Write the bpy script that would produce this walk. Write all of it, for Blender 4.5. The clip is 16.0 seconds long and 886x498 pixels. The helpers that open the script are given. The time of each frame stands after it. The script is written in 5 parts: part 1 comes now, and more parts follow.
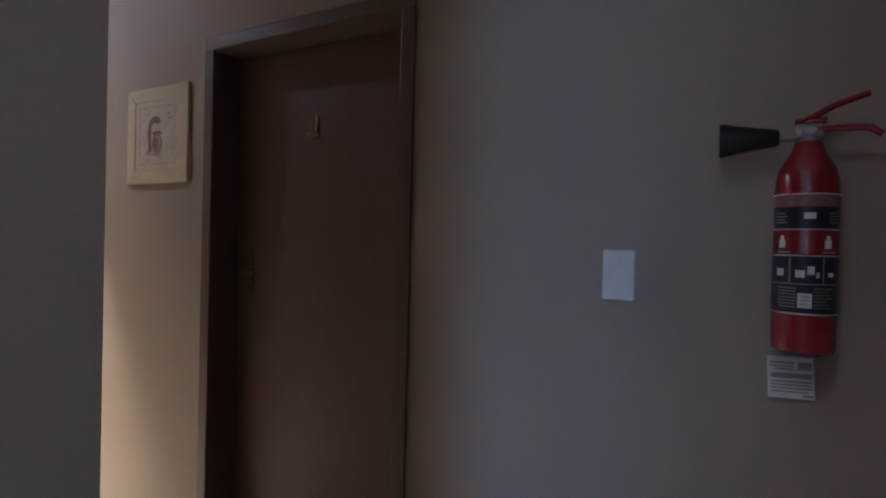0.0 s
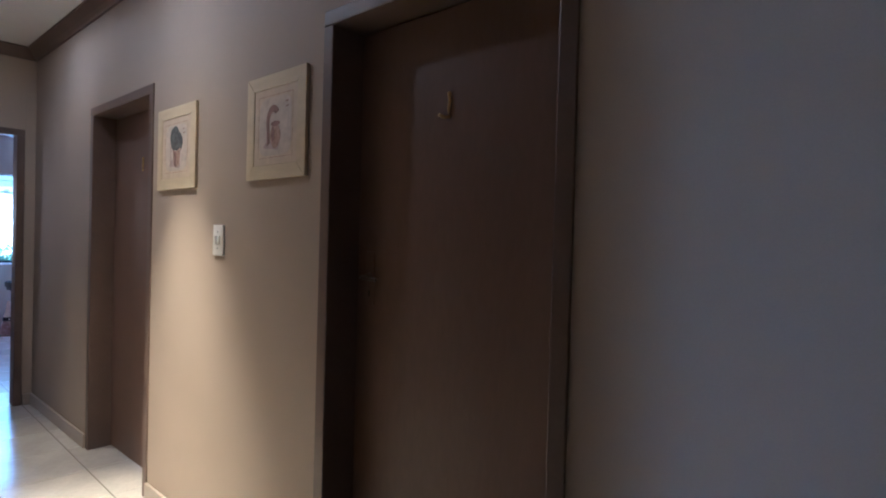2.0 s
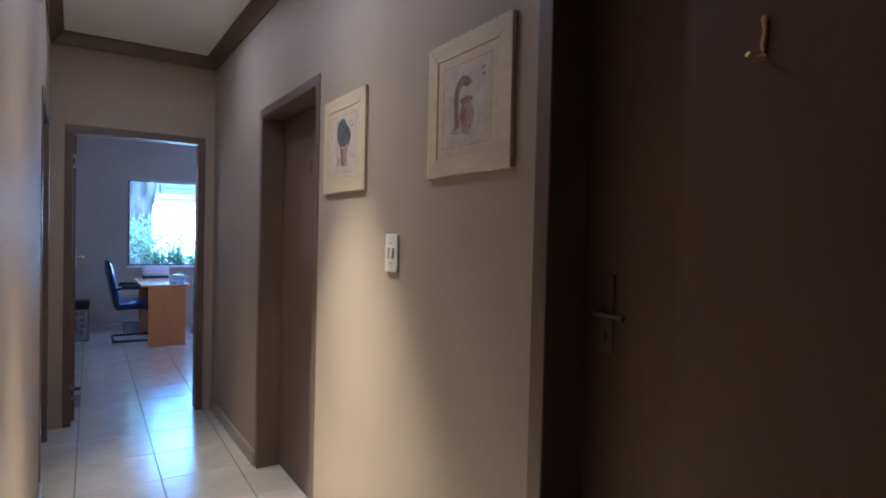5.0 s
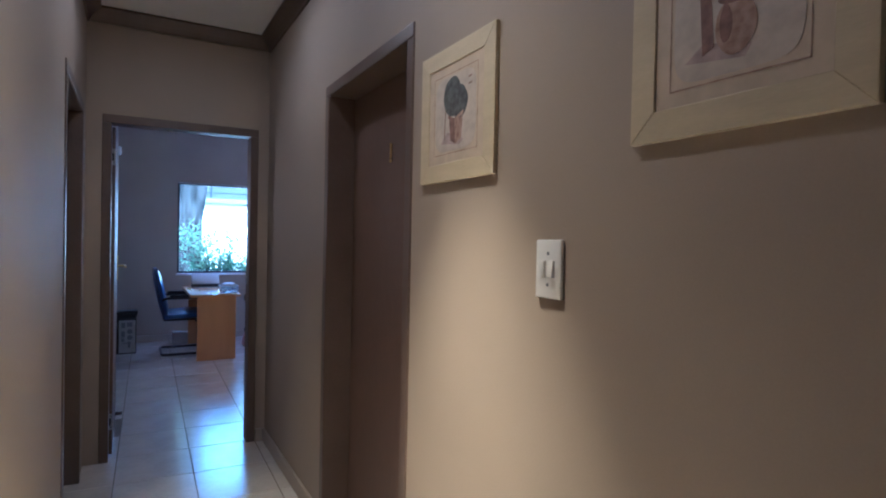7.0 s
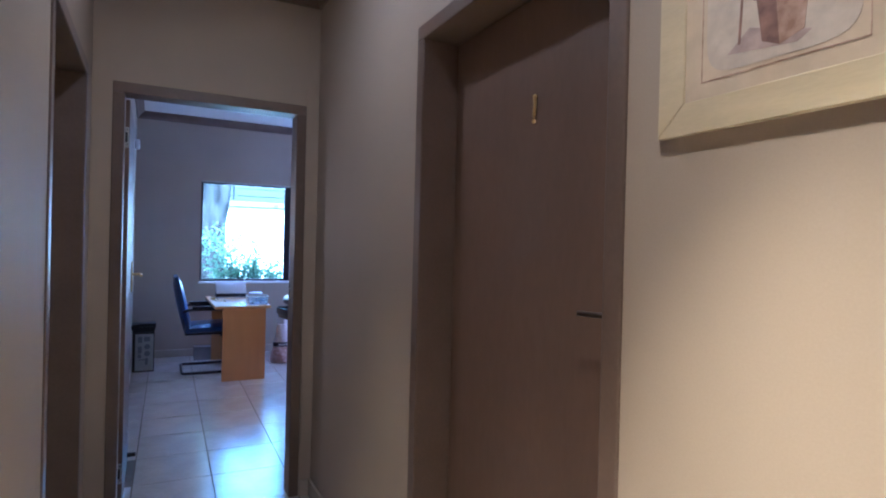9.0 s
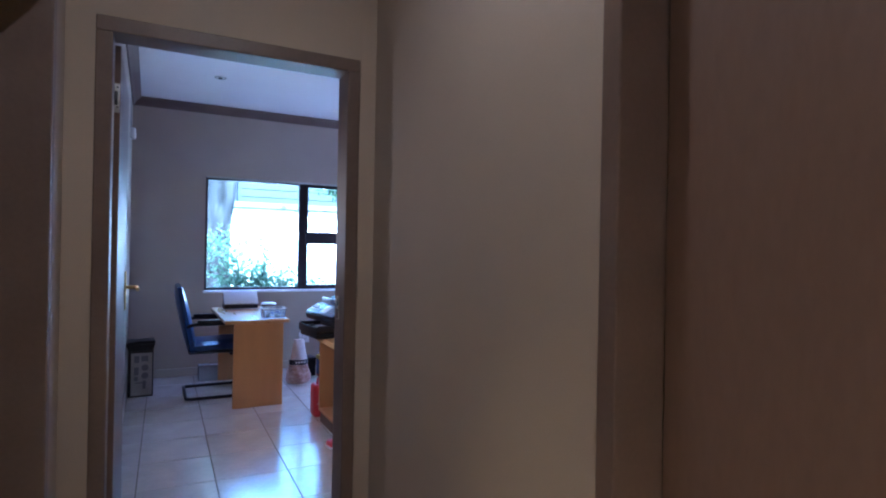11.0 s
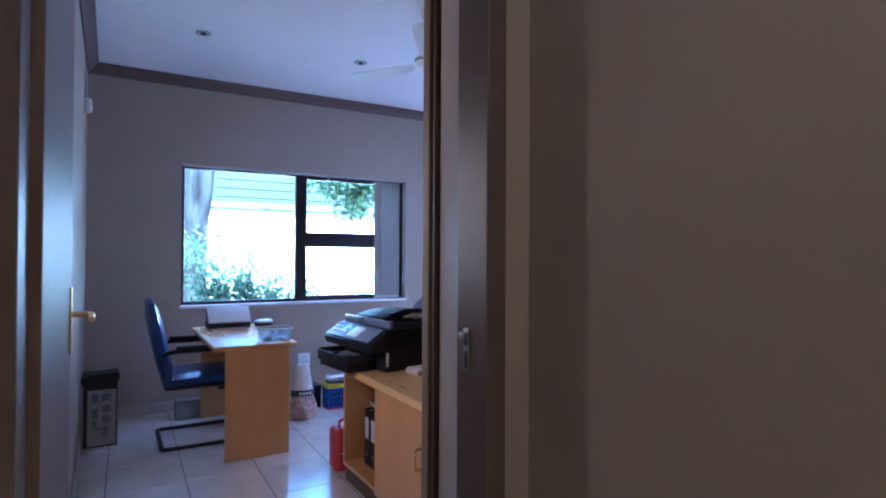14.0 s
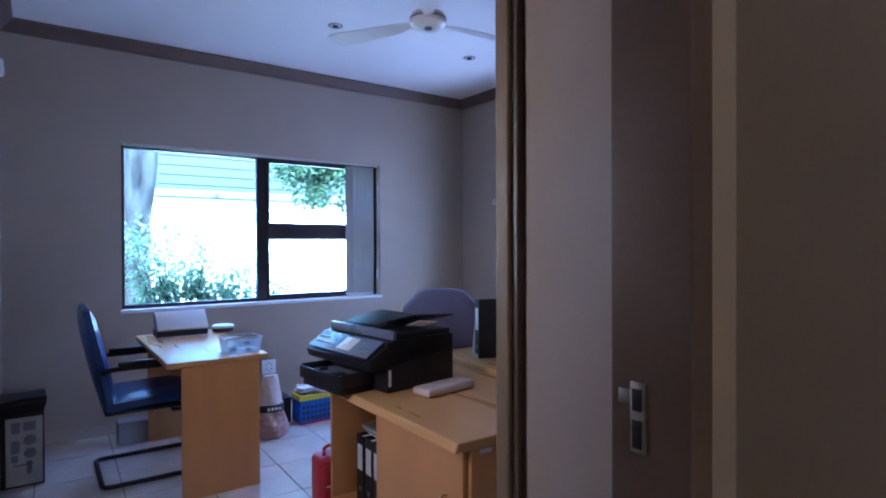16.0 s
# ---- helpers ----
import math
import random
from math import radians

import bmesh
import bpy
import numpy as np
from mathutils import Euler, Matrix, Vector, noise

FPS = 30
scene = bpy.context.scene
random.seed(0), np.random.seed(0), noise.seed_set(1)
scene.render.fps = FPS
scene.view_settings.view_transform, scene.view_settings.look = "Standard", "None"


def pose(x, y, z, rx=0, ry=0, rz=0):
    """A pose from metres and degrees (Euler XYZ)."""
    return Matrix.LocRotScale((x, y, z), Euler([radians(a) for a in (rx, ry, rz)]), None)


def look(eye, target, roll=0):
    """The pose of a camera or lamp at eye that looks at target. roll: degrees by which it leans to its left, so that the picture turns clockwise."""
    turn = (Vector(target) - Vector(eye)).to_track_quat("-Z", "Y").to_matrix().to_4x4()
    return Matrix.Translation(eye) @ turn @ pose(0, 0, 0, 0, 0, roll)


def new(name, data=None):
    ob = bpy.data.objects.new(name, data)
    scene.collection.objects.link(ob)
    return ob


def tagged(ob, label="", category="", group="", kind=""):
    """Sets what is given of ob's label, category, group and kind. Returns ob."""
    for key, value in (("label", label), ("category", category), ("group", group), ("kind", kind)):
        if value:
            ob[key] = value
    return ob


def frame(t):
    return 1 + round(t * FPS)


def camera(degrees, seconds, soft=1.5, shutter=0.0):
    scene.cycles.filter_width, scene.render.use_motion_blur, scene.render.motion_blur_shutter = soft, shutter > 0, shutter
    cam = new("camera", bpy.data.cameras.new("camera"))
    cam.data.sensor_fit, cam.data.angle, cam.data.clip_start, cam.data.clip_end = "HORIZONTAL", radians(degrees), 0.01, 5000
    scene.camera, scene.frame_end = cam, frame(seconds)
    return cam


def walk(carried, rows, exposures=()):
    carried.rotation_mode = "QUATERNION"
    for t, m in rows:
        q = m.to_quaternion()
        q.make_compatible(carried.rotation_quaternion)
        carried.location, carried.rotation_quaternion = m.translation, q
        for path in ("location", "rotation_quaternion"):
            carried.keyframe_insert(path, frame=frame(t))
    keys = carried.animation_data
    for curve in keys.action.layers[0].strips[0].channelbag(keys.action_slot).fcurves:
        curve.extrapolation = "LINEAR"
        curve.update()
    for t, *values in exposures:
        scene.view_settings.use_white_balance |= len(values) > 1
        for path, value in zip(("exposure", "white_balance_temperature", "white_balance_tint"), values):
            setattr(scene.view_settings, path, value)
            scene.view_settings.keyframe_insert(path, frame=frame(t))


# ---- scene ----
cam = camera(76.1, 16.0, soft=2.0)
PATH = [
    (0, (5.524, -1.406, 1.341), (4.528, 0.327, 1.32), 1.4),
    (0.5, (5.458, -1.33, 1.341), (4.369, 0.347, 1.307), 1.2),
    (1, (5.375, -1.257, 1.339), (4.203, 0.363, 1.305), 1.4),
    (1.5, (5.295, -1.209, 1.337), (4.049, 0.354, 1.3), 1.4),
    (2, (5.235, -1.135, 1.345), (3.899, 0.353, 1.314), 1.6),
    (2.5, (5.183, -1.1, 1.355), (3.775, 0.319, 1.324), 1.7),
    (3, (5.136, -1.061, 1.359), (3.651, 0.278, 1.323), 1.6),
    (3.5, (5.07, -1.006, 1.364), (3.518, 0.255, 1.327), 1.5),
    (4, (4.971, -0.977, 1.362), (3.374, 0.226, 1.322), 1.4),
    (4.5, (4.823, -0.945, 1.377), (3.184, 0.2, 1.335), 1.4),
    (7, (3.929, -0.8, 1.375), (2.176, 0.162, 1.347), 1.2),
    (7.5, (3.718, -0.808, 1.364), (1.957, 0.139, 1.341), 1.3),
    (8, (3.513, -0.798, 1.354), (1.744, 0.135, 1.337), 1.2),
    (8.5, (3.294, -0.782, 1.358), (1.518, 0.138, 1.348), 1.3),
    (9, (3.042, -0.786, 1.353), (1.262, 0.127, 1.347), 1.4),
    (9.5, (2.806, -0.8, 1.365), (1.027, 0.114, 1.362), 1.3),
    (12, (1.725, -0.796, 1.309), (-0.042, 0.141, 1.332), 0.8),
    (12.5, (1.515, -0.812, 1.297), (-0.242, 0.142, 1.33), 0.7),
    (13, (1.33, -0.796, 1.307), (-0.422, 0.168, 1.341), 0.5),
    (13.5, (1.138, -0.815, 1.302), (-0.6, 0.173, 1.342), 0.3),
    (14, (0.989, -0.804, 1.311), (-0.735, 0.21, 1.335), 0.3),
    (14.5, (0.832, -0.783, 1.327), (-0.874, 0.261, 1.322), 0.2),
    (15, (0.683, -0.772, 1.336), (-1.002, 0.306, 1.318), 0.1),
    (15.5, (0.553, -0.769, 1.323), (-1.105, 0.348, 1.311), -0.0),
    (16, (0.393, -0.768, 1.334), (-1.235, 0.394, 1.321), -0.2),
]
walk(cam, [(t, look(eye, target, roll)) for t, eye, target, roll in PATH], [(0, 4.25, 4350, 18), (3.5, 4.42, 4300, 15), (4.5, 4.38, 4300, 15), (7, 3.95, 4300, 15), (8, 4.22, 4300, 15), (9.5, 4.45, 4350, 16), (12, 4.35, 4600, 17), (16, 4.3, 4560, 15)])

YS, YN = -0.97, 2.80   # office side walls

# ---------------------------------------------------------------- light
world = bpy.data.worlds.new("sky")
scene.world = world
world.use_nodes = True
wn = world.node_tree.nodes
sky = wn.new("ShaderNodeTexSky")
sky.sky_type = "NISHITA"
sky.sun_disc = False
sky.sun_elevation = radians(58)
sky.sun_rotation = radians(79)
sky.air_density, sky.dust_density = 1.3, 3.0
world.node_tree.links.new(sky.outputs[0], wn["Background"].inputs[0])
wn["Background"].inputs[1].default_value = 0.15


def lamp(name, kind, place, target, energy, colour, **more):
    data = bpy.data.lights.new(name, kind)
    data.energy, data.color = energy, colour
    for key, value in more.items():
        if key == "size":
            if kind == "AREA":
                data.shape = "RECTANGLE"
                data.size, data.size_y = value
            else:
                data.shadow_soft_size = value
        elif key == "cone":
            data.spot_size, data.spot_blend = radians(value[0]), value[1]
        elif key == "angle":
            data.angle = radians(value)
    ob = new(name, data)
    ob.matrix_world = look(place, target)
    return ob


# sun on the garden, from behind the house
lamp("sun", "SUN", (9.0, 1.8, 14.7), (0, 0, 0), 5.0, (1.0, 0.97, 0.93), angle=0.6)
# skylight that falls in through the openings
lamp("window_skylight", "AREA", (-5.35, 0.80, 3.35), (-3.2, 0.80, 0.7), 4.0, (0.66, 0.60, 0.97), size=(2.6, 1.3))
lamp("north_window_skylight", "AREA", (-3.10, YN + 0.26, 1.56), (-3.10, 0.0, 1.2), 1.3, (0.62, 0.60, 0.97), size=(0.66, 1.02))
# a warm fill for the door reveal, added at an unseen south opening
lamp("reveal_fill_lamp", "AREA", (-1.40, YS - 0.11, 1.55), (-1.2, 1.6, 1.1), 0.55, (1.0, 0.70, 0.48), size=(0.34, 0.60))
lamp("foyer_skylight", "AREA", (5.9, -4.46, 1.3), (5.1, 0.0, 1.0), 0.28, (1.0, 0.74, 0.84), size=(0.55, 1.9))
# recessed halogen downlights: a narrow beam and its wide spill; the middle lamp has a broad reflector
HALOGEN = (1.0, 0.71, 0.335)
# the third lamp is unseen, added for the warm light on the foyer walls
for lx, ly, beam, spill, cone in ((1.12, -0.52, 5, 0.16, 36), (2.66, -0.52, 43, 0.56, 47), (5.35, -2.0, 0.8, 1.0, 50)):
    lamp("downlight_beam", "SPOT", (lx, ly, 2.67), (lx, ly + 0.12, 0), beam, HALOGEN, size=0.035, cone=(cone, 1.0))
    lamp("downlight_spill", "SPOT", (lx, ly, 2.672), (lx, ly + 0.04, 0), spill, HALOGEN, size=0.035, cone=(112, 0.8))
lamp("downlight_flood", "SPOT", (2.66, -0.52, 2.671), (2.66, -0.44, 0), 2.4, HALOGEN, size=0.035, cone=(80, 1.0))

# ---------------------------------------------------------------- materials


def material(name, colour, rough=0.6, metal=0.0, vary=0.1, scale=3.0, grain=60.0, bump=0.05, other=None, gloss=0.5, coat=0.0, stretch=(1, 1, 1), per_piece=0.0):
    """A surface with broad stains, fine grain and a little relief."""
    m = bpy.data.materials.new(name)
    m.use_nodes = True
    nt = m.node_tree
    b = nt.nodes["Principled BSDF"]
    co = nt.nodes.new("ShaderNodeTexCoord")
    mp = nt.nodes.new("ShaderNodeMapping")
    mp.inputs["Scale"].default_value = stretch
    nt.links.new(co.outputs["Object"], mp.inputs["Vector"])
    broad = nt.nodes.new("ShaderNodeTexNoise")
    broad.inputs["Scale"].default_value = scale
    broad.inputs["Detail"].default_value = 5
    fine = nt.nodes.new("ShaderNodeTexNoise")
    fine.inputs["Scale"].default_value = grain
    fine.inputs["Detail"].default_value = 3
    nt.links.new(mp.outputs[0], broad.inputs["Vector"])
    nt.links.new(mp.outputs[0], fine.inputs["Vector"])
    add = nt.nodes.new("ShaderNodeMath")
    add.operation = "MULTIPLY_ADD"
    nt.links.new(fine.outputs["Fac"], add.inputs[0])
    add.inputs[1].default_value = 0.4
    nt.links.new(broad.outputs["Fac"], add.inputs[2])
    ramp = nt.nodes.new("ShaderNodeValToRGB")
    dark = [c * (1 - vary) for c in colour]
    light = list(other) if other else [min(1, c * (1 + vary)) for c in colour]
    ramp.color_ramp.elements[0].position, ramp.color_ramp.elements[1].position = 0.5, 0.9
    ramp.color_ramp.elements[0].color, ramp.color_ramp.elements[1].color = (*dark, 1), (*light, 1)
    nt.links.new(add.outputs[0], ramp.inputs[0])
    last = ramp.outputs[0]
    if per_piece:
        info = nt.nodes.new("ShaderNodeObjectInfo")
        rng = nt.nodes.new("ShaderNodeMapRange")
        rng.inputs["To Min"].default_value, rng.inputs["To Max"].default_value = 1 - per_piece, 1 + per_piece
        nt.links.new(info.outputs["Random"], rng.inputs["Value"])
        hue = nt.nodes.new("ShaderNodeHueSaturation")
        nt.links.new(rng.outputs[0], hue.inputs["Value"])
        nt.links.new(last, hue.inputs["Color"])
        last = hue.outputs[0]
    nt.links.new(last, b.inputs["Base Color"])
    rr = nt.nodes.new("ShaderNodeMapRange")
    rr.inputs["To Min"].default_value, rr.inputs["To Max"].default_value = max(0.02, rough * 0.88), min(1, rough * 1.12)
    nt.links.new(broad.outputs["Fac"], rr.inputs["Value"])
    nt.links.new(rr.outputs[0], b.inputs["Roughness"])
    b.inputs["Metallic"].default_value = metal
    b.inputs["Specular IOR Level"].default_value = gloss
    b.inputs["Coat Weight"].default_value = coat
    b.inputs["Coat Roughness"].default_value = 0.20
    b.inputs["Coat IOR"].default_value = 2.2
    if bump:
        bp = nt.nodes.new("ShaderNodeBump")
        bp.inputs["Strength"].default_value = bump
        bp.inputs["Distance"].default_value = 0.004
        nt.links.new(add.outputs[0], bp.inputs["Height"])
        nt.links.new(bp.outputs[0], b.inputs["Normal"])
    return m


def leaf_material(name, colour, light):
    """Thin leaves that also let light through."""
    m = material(name, colour, 0.7, vary=0.3, scale=4, other=light, bump=0, gloss=0.15)
    nt = m.node_tree
    tr = nt.nodes.new("ShaderNodeBsdfTranslucent")
    tr.inputs["Color"].default_value = (light[0] * 1.3, light[1] * 1.5, light[2] * 1.3, 1)
    mix = nt.nodes.new("ShaderNodeMixShader")
    mix.inputs[0].default_value = 0.5
    nt.links.new(nt.nodes["Principled BSDF"].outputs[0], mix.inputs[1])
    nt.links.new(tr.outputs[0], mix.inputs[2])
    nt.links.new(mix.outputs[0], nt.nodes["Material Output"].inputs["Surface"])
    return m


def glass(name, tint=(1, 1, 1), rough=0.0):
    m = bpy.data.materials.new(name)
    m.use_nodes = True
    b = m.node_tree.nodes["Principled BSDF"]
    b.inputs["Base Color"].default_value = (*tint, 1)
    b.inputs["Transmission Weight"].default_value = 1
    b.inputs["Roughness"].default_value = rough
    b.inputs["IOR"].default_value = 1.45
    return m


def glow(name, colour, strength):
    m = bpy.data.materials.new(name)
    m.use_nodes = True
    b = m.node_tree.nodes["Principled BSDF"]
    b.inputs["Emission Color"].default_value = (*colour, 1)
    b.inputs["Emission Strength"].default_value = strength
    return m


WALL = material("taupe_wall_paint", (0.365, 0.300, 0.240), 0.62, vary=0.06, scale=1.3, grain=220, bump=0.12, gloss=0.25)
TRIM = material("brown_trim_paint", (0.130, 0.089, 0.068), 0.42, vary=0.12, scale=4, grain=90, bump=0.06)
DOOR = material("brown_door_paint", (0.150, 0.096, 0.069), 0.46, gloss=0.3, vary=0.10, scale=2.2, grain=70, bump=0.06, stretch=(1, 1, 0.3))
CEIL = material("white_ceiling_paint", (0.74, 0.72, 0.71), 0.8, vary=0.03, scale=1.5, grain=150, bump=0.05)
TILE = material("cream_glazed_tile", (0.74, 0.69, 0.61), 0.20, vary=0.10, scale=5, grain=45, bump=0.012, per_piece=0.05, gloss=0.9, coat=1.0)
GROUT = material("grey_brown_grout", (0.16, 0.13, 0.10), 0.9, vary=0.2, scale=9, grain=120, bump=0.3)
SKIRT = material("taupe_skirting_paint", (0.38, 0.32, 0.26), 0.4, vary=0.07, scale=3, grain=120, bump=0.05)
BRONZE = material("bronze_window_aluminium", (0.035, 0.028, 0.028), 0.35, 0.3, vary=0.15)
SILL = material("white_sill_paint", (0.72, 0.71, 0.70), 0.4, vary=0.05)
PANE = glass("blue_green_window_glass", (0.71, 0.95, 1.0))
BLACK = material("black_plastic", (0.012, 0.012, 0.013), 0.45, vary=0.2, bump=0.02)
BRASS = material("polished_brass", (0.68, 0.48, 0.20), 0.36, 1.0, vary=0.15, scale=30, bump=0.03)
STEEL = material("dull_steel", (0.36, 0.345, 0.32), 0.5, 1.0, vary=0.2, scale=40, bump=0.05)
DARKSTEEL = material("dark_bronze_lever", (0.16, 0.13, 0.11), 0.3, 1.0, vary=0.2, scale=40)
OCHRE = material("ochre_wood_edge", (0.22, 0.155, 0.085), 0.5, vary=0.15, stretch=(6, 6, 0.6))
WOOD = material("orange_beech_laminate", (0.48 * 1.2, 0.235 * 1.2, 0.085 * 1.1), 0.38, vary=0.07, scale=1.6, grain=60, bump=0.03, stretch=(6, 6, 0.8))
WOODX = material("beech_laminate_top", (0.50 * 1.2, 0.275 * 1.2, 0.10 * 1.1), 0.28, vary=0.04, scale=1.6, grain=60, bump=0.02, stretch=(0.8, 6, 6))
DARKWOOD = material("dark_plinth_laminate", (0.10, 0.055, 0.03), 0.5, vary=0.2)
LEATHER = material("blue_leather", (0.02, 0.06, 0.20), 0.30, vary=0.25, scale=8, grain=140, bump=0.25)
PURPLE = material("purple_grey_fabric", (0.16, 0.155, 0.25), 0.8, vary=0.15, scale=6, grain=400, bump=0.4)
WHITEP = material("white_plastic", (0.72, 0.71, 0.69), 0.35, vary=0.04, scale=8, bump=0.02)
GREYP = material("grey_plastic", (0.20, 0.21, 0.23), 0.4, vary=0.1)
SATIN = material("satin_black_plastic", (0.010, 0.010, 0.012), 0.40, vary=0.2, bump=0.03, gloss=0.35)
PANELP = material("blue_grey_panel", (0.16, 0.19, 0.25), 0.28, vary=0.1)
REDP = material("red_gloss_paint", (0.25, 0.010, 0.014), 0.22, vary=0.12, scale=6, bump=0.02, coat=0.3)
REDPL = material("red_plastic", (0.50, 0.03, 0.04), 0.4, vary=0.15)
NAVY = material("dark_printed_label", (0.018, 0.018, 0.032), 0.35, vary=0.15)
PINKP = material("pinkish_beige_plastic", (0.62, 0.50, 0.45), 0.4, vary=0.05, scale=8, bump=0.02)
PAPER = material("white_paper", (0.70, 0.69, 0.66), 0.75, vary=0.05, scale=12)
CARD = material("printed_grey_card", (0.46, 0.45, 0.42), 0.6, vary=0.12, scale=14)
INK = material("grey_print", (0.30, 0.29, 0.28), 0.7, vary=0.1)
CREAM = material("cream_frame_wood", (0.56, 0.47, 0.31), 0.5, vary=0.08, scale=5, grain=60, bump=0.08, stretch=(1, 1, 5))
MOUNT = material("beige_print_paper", (0.56, 0.46, 0.34), 0.6, vary=0.08, scale=16)
WASH = material("pale_watercolour_wash", (0.53, 0.46, 0.395), 0.7, vary=0.14, scale=22)
TERRA = material("terracotta_watercolour", (0.37, 0.22, 0.16), 0.7, vary=0.3, scale=30, other=(0.48, 0.34, 0.27))
TERRAD = material("dark_terracotta_watercolour", (0.22, 0.125, 0.105), 0.7, vary=0.3, scale=30)
LEAFY = material("grey_green_watercolour", (0.088, 0.090, 0.092), 0.7, vary=0.4, scale=60)
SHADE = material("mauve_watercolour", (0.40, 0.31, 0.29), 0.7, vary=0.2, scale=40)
CLEAR = material("cloudy_clear_plastic", (0.72, 0.80, 0.88), 0.25, vary=0.04, scale=8, bump=0)
CLEAR.node_tree.nodes["Principled BSDF"].inputs["Transmission Weight"].default_value = 0.9
YELLOWP = material("yellow_plastic", (0.62, 0.50, 0.03), 0.4, vary=0.1)
BLUEP = material("blue_plastic", (0.02, 0.10, 0.42), 0.4, vary=0.15)
BAG = material("thin_white_plastic_bag", (0.62, 0.55, 0.53), 0.45, vary=0.12, scale=9, bump=0.3)
PINKBAG = material("pink_filled_plastic_bag", (0.55, 0.26, 0.20), 0.45, vary=0.35, scale=26, other=(0.62, 0.45, 0.40), bump=0.4)
BLIND = material("pale_blind_fabric", (0.42, 0.39, 0.36), 0.8, vary=0.06, scale=6, grain=300, bump=0.2)
BARK = material("grey_bark", (0.014, 0.014, 0.015), 0.9, vary=0.6, scale=9, grain=30, bump=1.0, stretch=(1, 1, 0.3), other=(0.042, 0.042, 0.042), gloss=0.1)
LEAF = leaf_material("small_green_leaf", (0.08, 0.115, 0.08), (0.12, 0.165, 0.115))
LEAFD = leaf_material("dark_green_leaf", (0.04, 0.066, 0.04), (0.07, 0.10, 0.055))
# pale boards with shade put into the colour: near black against the sun
SIDING = material("shade_darkened_siding", (0.012, 0.016, 0.019), 0.7, vary=0.12, scale=2, grain=40, stretch=(1, 0.3, 4))
COPING = material("grey_coping_stone", (0.085, 0.09, 0.095), 0.85, vary=0.15, scale=3)
LAMPON = glow("lit_halogen_lens", (1.0, 0.86, 0.66), 22.0)
LENS = material("frosted_lamp_lens", (0.55, 0.55, 0.55), 0.3)
OUTWALL = material("white_garden_wall", (0.85, 0.85, 0.84), 0.8, vary=0.05, scale=0.8, grain=60, bump=0.2)

# ---------------------------------------------------------------- building helpers


def box(bm, x0, x1, y0, y1, z0, z1, bevel=0.0, seg=2):
    made = bmesh.ops.create_cube(bm, size=1, matrix=Matrix.LocRotScale(((x0 + x1) / 2, (y0 + y1) / 2, (z0 + z1) / 2), None, (abs(x1 - x0), abs(y1 - y0), abs(z1 - z0))))
    if bevel:
        edges = list({e for v in made["verts"] for e in v.link_edges})
        bmesh.ops.bevel(bm, geom=edges, offset=bevel, segments=seg, profile=0.5, affect="EDGES")
    return bm


def boxed(x0, x1, y0, y1, z0, z1, bevel=0.0, seg=2):
    return box(bmesh.new(), x0, x1, y0, y1, z0, z1, bevel, seg)


def rod(bm, a, b, r0, r1=None, seg=16):
    a, b = Vector(a), Vector(b)
    d = b - a
    m = Matrix.Translation((a + b) / 2) @ d.to_track_quat("Z", "Y").to_matrix().to_4x4()
    bmesh.ops.create_cone(bm, cap_ends=True, segments=seg, radius1=r0, radius2=r0 if r1 is None else r1, depth=d.length, matrix=m)
    return bm


def lathe(bm, profile, seg=28, centre=(0, 0, 0), turn=None):
    """A body of revolution about z from (radius, height) pairs."""
    m = Matrix.Translation(centre) @ (turn or Matrix.Identity(4))
    rings = []
    for r, z in profile:
        rings.append([bm.verts.new(m @ Vector((r * math.cos(2 * math.pi * k / seg), r * math.sin(2 * math.pi * k / seg), z))) for k in range(seg)])
    for a, b in zip(rings, rings[1:]):
        for k in range(seg):
            bm.faces.new((a[k], a[(k + 1) % seg], b[(k + 1) % seg], b[k]))
    bm.faces.new(list(reversed(rings[0])))
    bm.faces.new(rings[-1])
    return bm


def prism(bm, outline, m, depth):
    """An outline in x and y, made solid from 0 to depth along z, then moved by m."""
    low = [bm.verts.new(m @ Vector((x, y, 0))) for x, y in outline]
    top = [bm.verts.new(m @ Vector((x, y, depth))) for x, y in outline]
    n = len(outline)
    bm.faces.new(list(reversed(low)))
    bm.faces.new(top)
    for k in range(n):
        bm.faces.new((low[k], low[(k + 1) % n], top[(k + 1) % n], top[k]))
    bmesh.ops.recalc_face_normals(bm, faces=bm.faces)
    return bm


def tube(bm, points, r, seg=10, closed=False):
    """A round bar along a line of points."""
    pts = [Vector(p) for p in points]
    n = len(pts)
    rings = []
    for k, p in enumerate(pts):
        a = pts[(k - 1) % n] if closed or k else p
        b = pts[(k + 1) % n] if closed or k < n - 1 else p
        q = (b - a).to_track_quat("Z", "Y").to_matrix()
        rings.append([bm.verts.new(p + q @ Vector((r * math.cos(2 * math.pi * j / seg), r * math.sin(2 * math.pi * j / seg), 0))) for j in range(seg)])
    for k in range(n if closed else n - 1):
        a, b = rings[k], rings[(k + 1) % n]
        for j in range(seg):
            bm.faces.new((a[j], a[(j + 1) % seg], b[(j + 1) % seg], b[j]))
    if not closed:
        bm.faces.new(list(reversed(rings[0])))
        bm.faces.new(rings[-1])
    return bm


